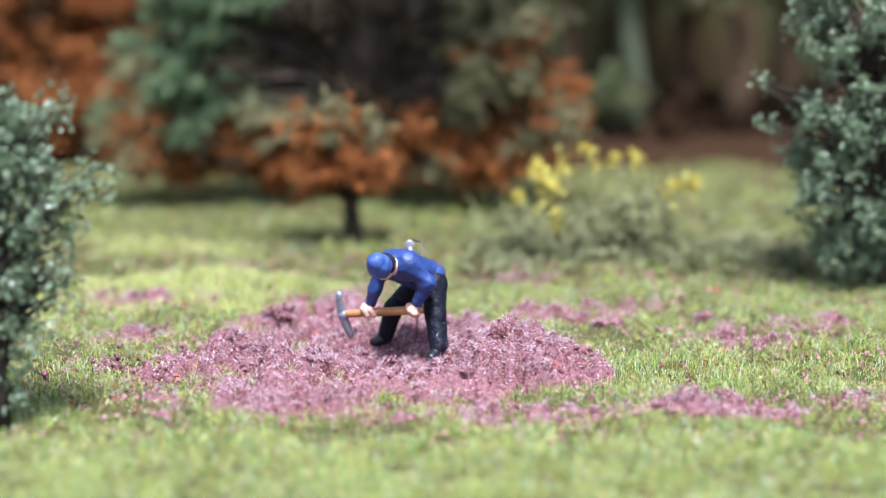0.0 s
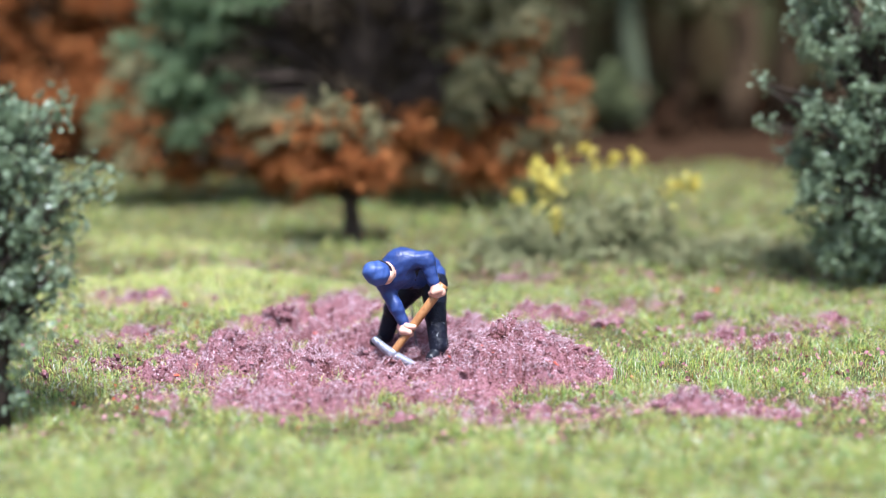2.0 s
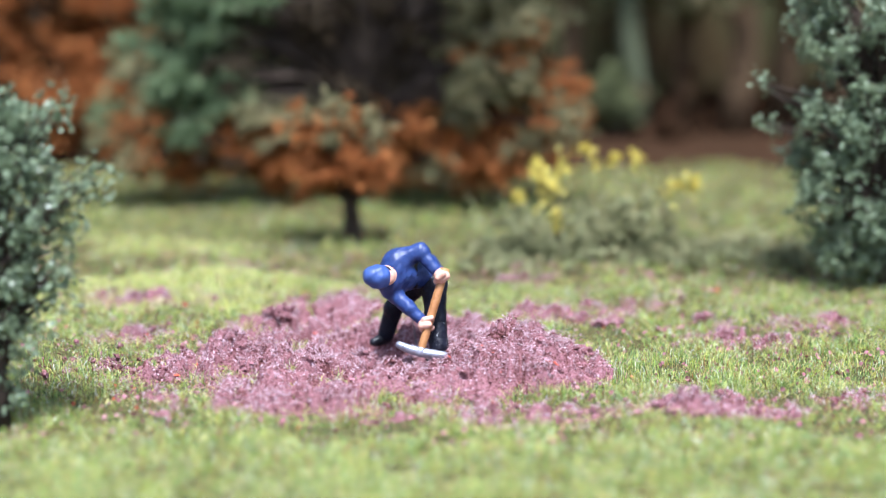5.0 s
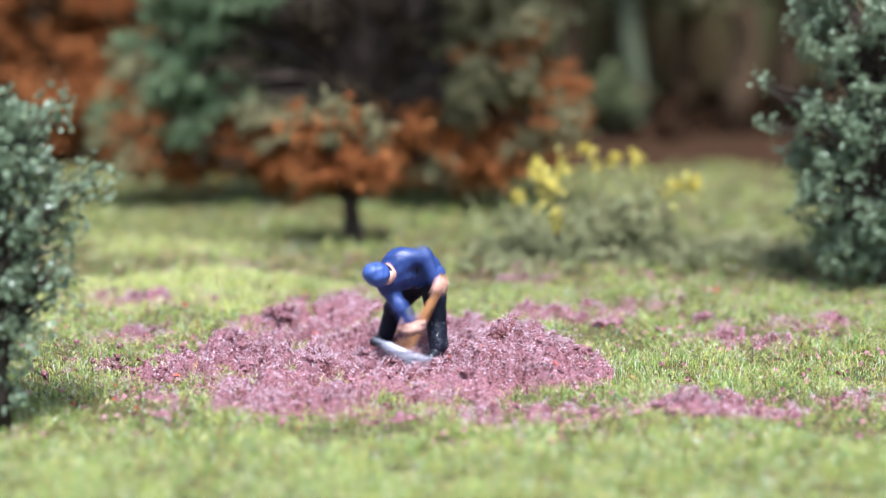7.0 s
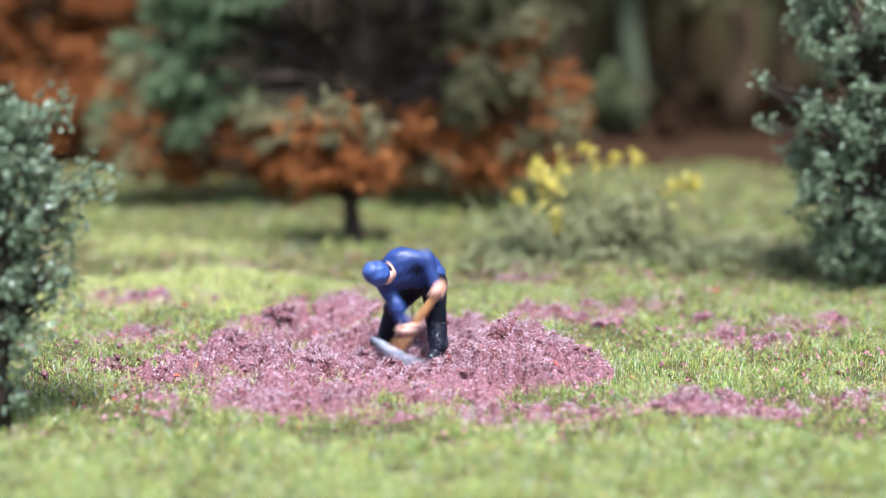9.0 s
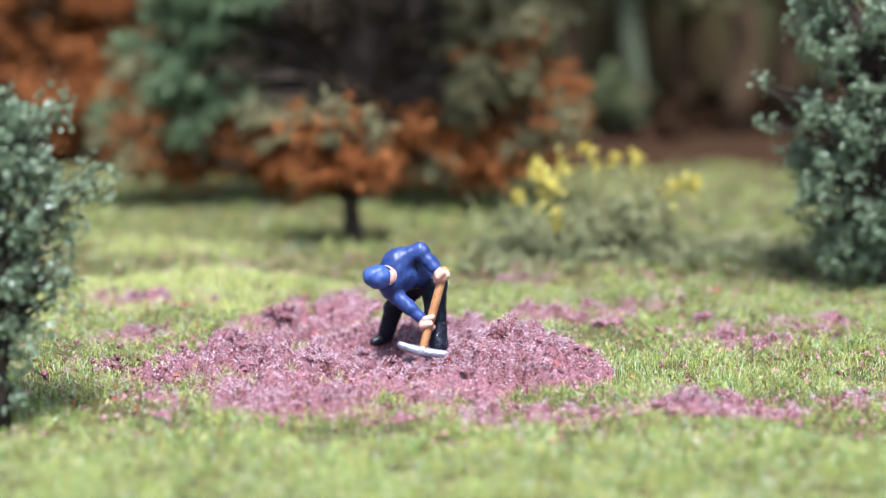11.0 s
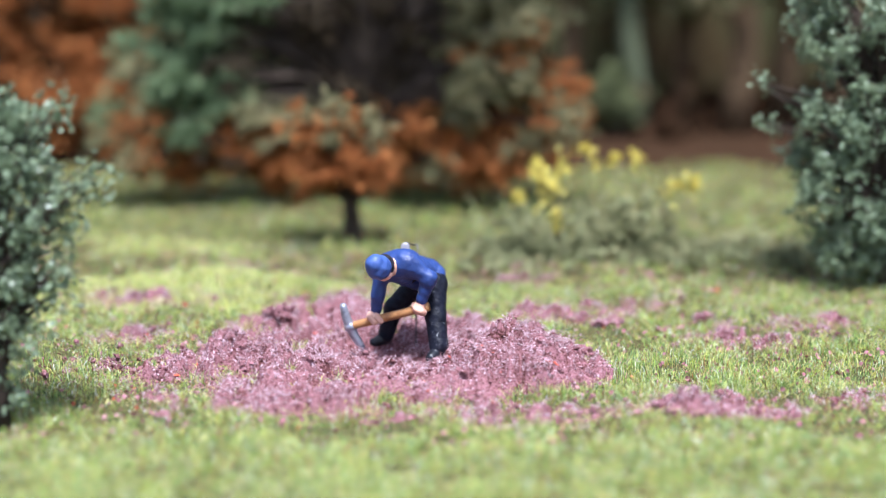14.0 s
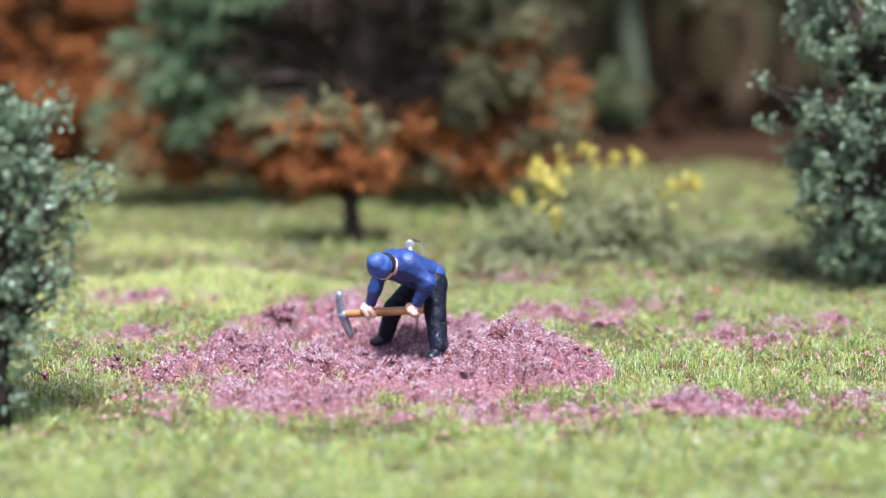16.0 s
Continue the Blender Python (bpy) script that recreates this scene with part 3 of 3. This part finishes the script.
def blossom_bush():
    r = np.random.RandomState(71)
    top = new("blossom_bush")
    top.location = Vector((29, 57, 0)) * MM
    tagged(top, "twiggy grey-green model bush with yellow blossom clumps", "bush")
    heads = [(-10, 0, 15.2, 1.5), (-7.3, -1, 11.7, 1.7), (-5.6, 0, 15.2, 2.0), (-6, -1, 7.9, 1.3), (-6.3, -1, 5.2, 1.0), (-1.5, 1, 18.0, 1.1), (3.1, 1, 15.9, 1.2),
             (6.6, 1, 16.2, 1.6), (12.7, 0, 11.9, 1.9), (15.8, 0, 12.2, 1.5), (-12.5, 0, 10.2, 1.1), (-8.4, 0, 13.2, 1.3)]
    items = []
    for x, y, z, _ in heads:
        b = np.array([x * 0.6 + r.normal(0, 1.0), y + r.normal(0, 1), -0.5])
        m = np.array([x * 0.85 + r.normal(0, 0.6), y, z * 0.5])
        items.append(([b, (b + m) / 2 + r.normal(0, 0.3, 3), m, (x, y, z)], [0.35, 0.3, 0.24, 0.12], 5))
    for _ in range(150):
        b = np.array([r.normal(-1, 6), r.normal(0, 2.5), -0.5])
        t = b + [r.normal(0, 4), r.normal(0, 2), 3 + 7.5 * r.rand()]
        items.append(([b, b * 0.5 + t * 0.5 + r.normal(0, 0.5, 3), t], [0.22, 0.16, 0.06], 4))
    part("brushwood", tubes_mesh("brushwood", items, TWIG), top, "grey-green twigs")
    n = 2600
    tuft = np.stack([r.normal(-0.5, 7.5, 90), r.normal(0, 3.0, 90), np.abs(r.normal(0, 4.4, 90)) + 0.3], 1)
    p = tuft[r.randint(0, 90, n)] + r.normal(0, 0.75, (n, 3))
    p = p[p[:, 2] > 0.1]
    v, f = leaves(p, 0.75, 72)
    part("foliage", mesh_of("foliage", v, f, TWIG), top)
    for x, y, z, k in heads:
        e = r.normal(size=(42, 3)) * k * [0.38, 0.42, 0.5] + r.normal(size=(1, 3)) * 0.2
        e[:10] += np.array([r.normal(0, k * 0.8), 0, -k * 0.9])
        v, f = leaves(e + [x, y, z], 0.7, r.randint(9999))
        part("blossom", mesh_of("blossom", v, f, BLOSSOM), top, "yellow blossom clump")


blossom_bush()



def dark_tufts():
    """Low dark tufts added to darken a loose belt at bush and tree foot."""
    r = np.random.RandomState(75)
    c = np.stack([r.uniform(8, 64, 190), 57 + r.normal(0, 5, 190), np.zeros(190)], 1)
    p = c[r.randint(0, 190, 4200)] + r.normal(0, 1, (4200, 3)) * [0.9, 0.9, 0.8]
    p[:, 2] = np.abs(p[:, 2]) + 0.6
    v, f = leaves(p, 0.7, 76)
    tagged(new("dark_tufts", mesh_of("dark_tufts", v, f, TWIG)), "low dark olive-brown tufts added to darken the strip by the bush", "scrub", kind="stuff")


dark_tufts()
litter_bits("plum_litter", 3600, -40, 60, PURPLE, "scattered plum-coloured flakes on the turf", 35)
litter_bits("red_litter", 110, -40, 40, FLAKE, "scattered red-orange flakes on the turf", 36)


# the wood behind: bare trunks before a dark distance
def wood():
    r = np.random.RandomState(81)
    spots = [(49, 192, 3.2, GREY_BARK), (62, 205, 3.0, BROWN_BARK), (72, 188, 3.6, BROWN_BARK), (86, 200, 4.0, BROWN_BARK), (34, 200, 3.4, BROWN_BARK), (97, 185, 3.5, BROWN_BARK),
             (20, 215, 3.6, GREY_BARK), (-30, 205, 4.0, BROWN_BARK), (-55, 215, 3.6, BROWN_BARK), (112, 195, 3.6, BROWN_BARK), (55, 225, 3.2, BROWN_BARK), (-8, 195, 3.4, BROWN_BARK)]
    for x, y, rad, bark in spots:
        plant("forest_tree", "tall dark forest tree behind the lawn", "tree", (x, y, 0.5), (x + r.normal(0, 2), y, 95), rad,
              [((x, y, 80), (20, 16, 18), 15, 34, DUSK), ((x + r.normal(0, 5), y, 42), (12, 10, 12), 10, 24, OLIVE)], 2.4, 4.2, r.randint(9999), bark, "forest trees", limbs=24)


wood()
plant("forest_shrub", "pale green shrub in the shade of the wood", "shrub", (44, 178, 0.5), (44, 178, 14), 0.8,
      [((43, 178, 11), (4, 5, 4.5), 26, 26, MOSS)], 1.4, 2.4, 83, BARK, "shrubs", limbs=12)
n = 1800
v, f = leaves(np.stack([rs.uniform(-150, 170, n), rs.uniform(176, 235, n), np.abs(rs.normal(0, 5, n)) + 1.5], 1), 3.0, 91)
tagged(new("undergrowth", mesh_of("undergrowth", v, f, [LITTER])), "brown bracken-like undergrowth in the wood", "undergrowth", kind="stuff")
xs = np.linspace(-300, 300, 43)
wall = np.stack([np.stack([xs, 250 - (xs / 420) ** 2 * 110, np.full(43, z)], 1) for z in (-2, 60, 140)], 0)
idx = np.arange(129).reshape(3, 43)
quads = np.stack([idx[:-1, :-1], idx[:-1, 1:], idx[1:, 1:], idx[1:, :-1]], -1).reshape(-1, 4)
tagged(new("backdrop", mesh_of("backdrop", wall.reshape(-1, 3), quads, FAR, smooth=True)), "dark brown-green forest distance", "backdrop", kind="structure")


# ---- the digging figure ----
def nets(field, lo, step):
    """Surface of field < 0 on a grid, one vertex a cell."""
    inside = field < 0
    nx, ny, nz = field.shape
    total, count = np.zeros((nx - 1, ny - 1, nz - 1, 3)), np.zeros((nx - 1, ny - 1, nz - 1))
    sl = lambda o, n: slice(o, n - 1 + o)
    corner = lambda a, o: a[sl(o[0], nx), sl(o[1], ny), sl(o[2], nz)]
    for ax in range(3):
        for o in [(p, q) for p in (0, 1) for q in (0, 1)]:
            a = list(o)
            a.insert(ax, 0)
            b = list(a)
            b[ax] = 1
            fa, fb = corner(field, a), corner(field, b)
            cross = (fa < 0) != (fb < 0)
            t = np.where(cross, fa / np.where(cross, fa - fb, 1), 0)
            for i in range(3):
                total[..., i] += np.where(cross, a[i] + (t if i == ax else 0), 0)
            count += cross
    live = count > 0
    index = np.full(live.shape, -1)
    index[live] = np.arange(live.sum())
    cell = np.argwhere(live)
    verts = (cell + total[live] / count[live][:, None]) * step + lo
    quads = []
    for ax in range(3):
        b, c = (ax + 1) % 3, (ax + 2) % 3
        one, two = [slice(None)] * 3, [slice(None)] * 3
        one[ax], two[ax] = slice(0, -1), slice(1, None)
        here, there = inside[tuple(one)], inside[tuple(two)]
        e = np.argwhere(here != there)
        e = e[(e[:, b] > 0) & (e[:, c] > 0)]
        e = e[(e[:, b] < live.shape[b]) & (e[:, c] < live.shape[c])]
        flip = there[tuple(e.T)]
        ring = []
        for db, dc in ((-1, -1), (0, -1), (0, 0), (-1, 0)):
            g = e.copy()
            g[:, b] += db
            g[:, c] += dc
            ring.append(index[tuple(g.T)])
        q = np.stack(ring, 1)
        q[flip] = q[flip][:, ::-1]
        quads.append(q)
    return verts, np.concatenate(quads)


def body(name, limbs, step=0.1, blend=0.45, folds=0.06, seed=0):
    """One smooth skin over round-ended cones: (a, b, radius at a, radius at b, material)."""
    pts = np.array([p for l in limbs for p in l[:2]], float)
    rmax = max(max(l[2], l[3]) for l in limbs) + 0.5
    lo, hi = pts.min(0) - rmax, pts.max(0) + rmax
    axes = [np.arange(lo[i], hi[i], step) for i in range(3)]
    P = np.stack(np.meshgrid(*axes, indexing="ij"), -1).astype(np.float32)

    def cone(p, l):
        a, b = np.array(l[0], np.float32), np.array(l[1], np.float32)
        ba = b - a
        t = np.clip(((p - a) @ ba) / max(float(ba @ ba), 1e-6), 0, 1)
        return np.linalg.norm(p - a - t[..., None] * ba, axis=-1) - (l[2] + (l[3] - l[2]) * t)

    field = None
    for l in limbs:
        d = cone(P, l)
        k = l[5] if len(l) > 5 else blend
        if field is None:
            field = d
        else:
            h = np.clip(0.5 + 0.5 * (field - d) / k, 0, 1)
            field = field + (d - field) * h - k * h * (1 - h)
    x, y, z = P[..., 0], P[..., 1], P[..., 2]
    field = field + folds * np.sin(2.3 * x + 1.7 * z + seed) * np.sin(2.9 * z - 1.3 * y + 1) + folds * 0.5 * np.sin(5.1 * y + 3.0 * x) * np.sin(4.7 * z + seed)
    v, f = nets(field, lo, step)
    c = v[f].mean(1)
    mats = list(dict.fromkeys(l[4] for l in limbs))
    near = np.argmin(np.stack([cone(c, l) for l in limbs]), 0)
    which = np.array([mats.index(l[4]) for l in limbs])[near]
    return mesh_of(name, v, f, mats, which, smooth=True)


HINGE = np.array([1.475, 2.419, 9.894])
AXIS = Vector((0.5055, 0.8421, -0.1882)).normalized()
SIDE = np.array([0.863, -0.494, 0.105])

figurine = new("figurine")
tagged(figurine, "miniature painted figure of a digger in blue with a pickaxe", "figurine")

legs = [((0.94, 3.1, 8.3), (3.18, 1.5, 8.6), 1.65, 1.75, TROUSER),
        ((0.94, 3.26, 8.13), (-2.15, 3.78, 4.78), 1.6, 1.25, TROUSER), ((-2.15, 3.78, 4.78), (-3.2, 4.1, 1.1), 1.25, 1.12, TROUSER),
        ((3.18, 1.31, 8.4), (3.41, -0.53, 4.71), 1.7, 1.35, TROUSER), ((3.41, -0.53, 4.71), (3.85, -2.44, 1.1), 1.35, 1.25, TROUSER), ((2.95, 2.69, 8.9), (3.1, 3.2, 9.2), 1.6, 1.3, TROUSER), ((1.9, 3.0, 9.55), (3.2, 2.2, 9.7), 1.5, 1.5, SHIRT, 0.12), ((3.3, 4.1, 10.7), (3.9, 3.5, 10.3), 0.34, 0.3, RED, 0.05),
        ((-3.3, 4.1, 0.55), (-4.8, 3.2, 0.25), 0.85, 0.6, BOOT, 0.12), ((3.85, -2.4, 0.5), (2.8, -4.1, 0.1), 0.95, 0.7, BOOT, 0.12)]
part("lower_body", body("lower_body", legs, folds=0.035, seed=2), figurine, "black painted trousers and boots, standing")

r = np.random.RandomState(77)
t, a = r.rand(34) ** 0.8, r.uniform(-2.3, -0.2, 34)
axis_pts = np.array([3.45, -0.8, 4.4]) + t[:, None] * np.array([0.4, -1.75, -3.3])
v, f = leaves(axis_pts + np.stack([1.36 * np.cos(a), 1.36 * np.sin(a), 0.3 * r.normal(size=34)], 1), 0.075, 78)
part("paint_wear", mesh_of("paint_wear", v, f, CHIP), figurine, "white flecks of chipped paint on the trouser leg")

CH, WA = np.array([-1.3, -1.2, 11.75]), np.array([2.35, 2.6, 9.55])
trunk = [(CH, (2.3, 2.6, 9.7), 1.88, 1.75, SHIRT), (CH + [0.1, 0, -0.5], WA + [-0.9, -0.6, -0.35], 1.75, 1.8, SHIRT, 0.8), (CH - 1.2 * SIDE, CH + 1.2 * SIDE, 1.85, 1.85, SHIRT), (CH - 1.0 * SIDE, WA - 0.4 * SIDE, 1.72, 1.5, SHIRT, 0.8), (CH + 1.0 * SIDE, WA + 0.4 * SIDE, 1.72, 1.5, SHIRT, 0.8),
         ((0.3, -2.3, 11.9), (2.35, -2.6, 9.6), 1.3, 1.06, SHIRT, 0.8), ((2.35, -2.6, 9.6), (1.01, -1.95, 6.9), 1.06, 0.74, SHIRT, 0.5),
         ((-3.4, -0.1, 11.5), (-4.45, -0.09, 8.23), 1.1, 0.92, SHIRT, 0.6), ((-4.45, -0.09, 8.23), (-5.05, 0.6, 6.2), 0.92, 0.7, SHIRT, 0.3),
         ((-1.8, -1.6, 12.0), (-2.1, -2.0, 12.15), 1.4, 1.25, SHIRT),
         # two near-black strips stand in for the shaded gap under the arm
         ((1.0, -1.7, 10.1), (-0.25, -0.75, 9.2), 0.30, 0.3, HAIR_GAP, 0.05), ((-0.25, -0.75, 9.2), (-1.2, 0.7, 9.0), 0.3, 0.28, HAIR_GAP, 0.05),
         ((-2.6, -2.9, 12.1), (-3.1, -3.9, 11.3), 1.15, 1.0, SKIN, 0.05), ((-2.05, -3.1, 12.1), (-2.2, -3.4, 11.7), 0.45, 0.4, SKIN, 0.08),
         ((-2.85, -3.4, 12.5), (-2.95, -3.65, 12.0), 1.2, 1.22, HAIR_GAP, 0.04),
         ((-3.7, -4.45, 12.3), (-4.0, -4.9, 12.75), 1.5, 1.32, CAP, 0.06), ((-3.6, -4.35, 12.2), (-3.72, -4.5, 12.32), 1.56, 1.58, CAP, 0.05),
         ((-4.6, -4.5, 11.5), (-3.7, -5.1, 11.5), 0.5, 0.5, CAP, 0.35),
         ((1.0, -1.9, 6.7), (0.47, -1.7, 5.85), 0.62, 0.85, SKIN, 0.06), ((0.0, -1.2, 6.1), (0.9, -1.7, 5.3), 0.55, 0.6, SKIN, 0.12), ((0.0, -2.2, 5.9), (0.7, -2.4, 5.5), 0.42, 0.42, SKIN, 0.12),
         ((-5.1, 0.65, 6.1), (-5.48, 0.6, 5.4), 0.6, 0.8, SKIN, 0.06), ((-6.0, 0.1, 5.5), (-5.5, -0.1, 4.7), 0.46, 0.42, SKIN, 0.1), ((-5.1, -0.1, 5.5), (-4.7, -0.3, 4.8), 0.44, 0.4, SKIN, 0.1), ((-5.9, 1.1, 5.6), (-5.4, 1.2, 4.7), 0.5, 0.45, SKIN, 0.12)]
trunk = [(np.array(a) - HINGE, np.array(b) - HINGE, *rest) for a, b, *rest in trunk]
upper = part("upper_body", body("upper_body", trunk, folds=0.05, seed=1), figurine, "blue painted jacket and cap, bent over", pose(*(HINGE * MM)))


def pickaxe():
    j, e = np.array([-8.83, 1.48, 4.48]) - HINGE, np.array([1.77, -1.58, 5.86]) - HINGE
    t1, t2 = np.array([-9.23, 0.93, 7.64]) - HINGE, np.array([-7.66, 2.05, 1.28]) - HINGE
    along = (e - j) / np.linalg.norm(e - j)
    ts = np.linspace(0, 1, 12)
    shaft = (j - along * 0.45)[None] + ts[:, None] * (e - j + along * 0.5)
    part("pick_handle", tubes_mesh("pick_handle", [(shaft, 0.48 + 0.10 * np.sin(np.pi * ts * 0.8) + 0.09 * (ts > 0.95), 14)], WOOD), upper, "varnished orange-brown wooden handle")
    us = np.linspace(-1, 1, 17)
    half = (t1 - t2) / 2
    mid = (t1 + t2) / 2
    arc = mid[None] - us[:, None] * half[None] + ((1 - us ** 2)[:, None] * (j - mid)[None])
    r = 0.44 + 0.20 * (1 - np.abs(us) ** 1.5)
    r = np.where(np.abs(us) > 0.97, r * 0.8, r)
    items = [(arc, r, 12), (np.array([j - along * 0.62, j - along * 0.3, j + along * 0.35, j + along * 0.6]), [0.5, 0.74, 0.74, 0.58], 12)]
    part("pick_head", tubes_mesh("pick_head", items, STEEL), upper, "grey steel pick head")


pickaxe()

# drive: a bent wire hooked into an eyelet on the back, and a pull rod down into the ground
ROD_TOP, ROD_FOOT = np.array([1.64, 7.6, 13.0]), Vector((0.77, 3.21, 0.4))
EYELET = np.array([-0.09, 3.6, 13.35]) - HINGE
disc = np.array([EYELET + np.array([0.05, d, 0.0]) for d in (-0.22, -0.2, 0.2, 0.22)])
part("eyelet", tubes_mesh("eyelet", [(disc, [0.45, 0.62, 0.62, 0.45], 16), (np.array([EYELET + [0.1, 0, -0.3], EYELET + [0.3, -0.3, -1.6]]), [0.34, 0.4], 8)], PEARL), upper, "small silver eyelet on the back")
rod_len = (Vector(ROD_TOP) - ROD_FOOT).length
hook = np.array([(0, 0, -rod_len - 4), (0, 0, -6), (0, 0, -0.15), (-0.1, 0, 0.0), (-0.7, -1.2, -0.25), (-1.55, -3.6, -0.3)])
rod = part("pull_rod", tubes_mesh("pull_rod", [(hook, np.full(6, 0.11), 8)], WIRE), figurine, "thin bent steel drive wire")


# ---- single clods of soil ----
def clod(x, y, z, w, h, seed):
    """A crumbly lump: many small grains grown together, with fibres sticking out."""
    r = np.random.RandomState(seed)
    grains = []
    for _ in range(46):
        c = r.normal(size=3)
        c *= r.rand() ** 0.4 / np.linalg.norm(c)
        c = c * [w * 0.5, w * 0.32, h * 0.42] + [0, 0, h * 0.3]
        k = h * (0.10 + 0.14 * r.rand())
        grains.append((c, c + r.normal(0, 0.22, 3) * h, k, k * 0.6, SOIL))
    me = body("soil_clod", grains, step=0.12, blend=0.16, folds=0.07, seed=seed)
    ob = new("soil_clod", me)
    ob.location = Vector((x, y, z)) * MM
    co = np.array([v.co for v in me.vertices]) / MM
    pick = co[r.randint(0, len(co), int(70 * w))]
    d = pick - [0, 0, h * 0.1] + r.normal(0, 0.7, pick.shape)
    d *= (0.25 + 0.6 * r.rand(len(d), 1) ** 2) / np.linalg.norm(d, axis=1, keepdims=True)
    v, f = strips(pick - d * 0.2, pick + d, 0.03 + 0.05 * r.rand(len(d)), r.normal(0, 0.1, d.shape), seed)
    part("fibre_coat", mesh_of("fibre_coat", v, f, FIBRE), ob, "fine pale peat fibres")
    return tagged(ob, "loose clod of pinkish-brown peat on the grass", "clod", "clods of soil")


for k, (x, y, w, h) in enumerate([(-18, 13, 4.6, 1.9), (22.5, -2.5, 4.4, 2.0), (-6.5, 33, 6, 1.5), (-4, 26, 4.5, 1.4), (28, 14, 3, 1.3), (14, 42, 4, 1.3),
                                  (52, 12, 3, 1.2), (41, 17, 3.2, 1.2), (-25, 5, 3.0, 1.6), (26, 12, 2.4, 1.1), (38, -20, 2.6, 1.0), (-30, 27, 3.5, 1.0), (35, 2, 1.1, 0.7)]):
    clod(x, y, float(np.where(soil_weight(x, y) > 0.27, soil_height(x, y), ground_height(x, y) + 0.3)) - 0.1, w, h, 300 + k)


# ---- what moves ----
def motions():
    # seconds and the angle, in degrees, by which the upper body has swung about its hinge
    swing = [(0, 0), (0.6, 0), (0.7, 74), (0.8, 77), (0.9, 77), (1.0, 66), (1.1, 53), (1.2, 47.8), (1.4, 47.5), (1.5, 70), (1.6, 77), (1.7, 77), (1.8, 68), (1.9, 57),
             (2.0, 51.5), (2.2, 52), (2.3, 74), (2.4, 77), (2.5, 73.5), (2.6, 58), (2.7, 31), (2.8, 30), (2.9, 30.2), (3.0, 54), (3.1, 77), (3.2, 77.5), (3.3, 72),
             (3.4, 59), (3.5, 48), (3.6, 47), (3.7, 47.5), (3.8, 66), (3.9, 75), (4.0, 75.5), (4.1, 71.5), (4.2, 54), (4.35, 47), (4.55, 47), (4.7, 72), (4.8, 76),
             (5.0, 75), (5.15, 54), (5.3, 47), (5.5, 47), (5.65, 72), (5.75, 76), (5.95, 75), (6.1, 45), (6.2, 4), (6.3, 0), (6.9, 0), (7.0, 61), (7.1, 75), (7.3, 76),
             (7.4, 74.5), (7.5, 55), (7.6, 2.5), (8.0, 2), (8.5, 1.2), (8.6, 76), (8.7, 76), (8.9, 75.5), (9.0, 53), (9.1, 12), (9.2, 1.5), (9.9, 1.5), (10.05, 70),
             (10.15, 76), (10.4, 75), (10.55, 54), (10.65, 47), (10.85, 47.5), (10.95, 70), (11.05, 77), (11.15, 76), (11.3, 54), (11.4, 30), (11.6, 30), (11.7, 54),
             (11.8, 77.5), (11.9, 77), (12.0, 66), (12.1, 48), (12.3, 47), (12.4, 66), (12.5, 76.5), (12.6, 74.5), (12.7, 60), (12.8, 10.8), (14.2, 10.7), (14.3, 67),
             (14.4, 76), (14.5, 76.5), (14.6, 66), (14.7, 15), (14.8, 10.7), (15.3, 10.7), (15.4, 50), (15.5, 78), (15.6, 77), (15.7, 77), (15.8, 53), (15.9, 0.5), (16, 0)]
    h = Vector(HINGE) * MM
    bodies, rods = [], []
    for t, a in swing:
        turn = Matrix.Translation(h) @ Matrix.Rotation(radians(-a), 4, AXIS)
        bodies.append((t, turn))
        tip = turn @ (Vector(ROD_TOP - HINGE) * MM)
        up = (tip - ROD_FOOT * MM).normalized()
        rods.append((t, Matrix.Translation(tip) @ Vector((0, 0, 1)).rotation_difference(up).to_matrix().to_4x4()))
    walk(upper, bodies)
    walk(rod, rods)


motions()
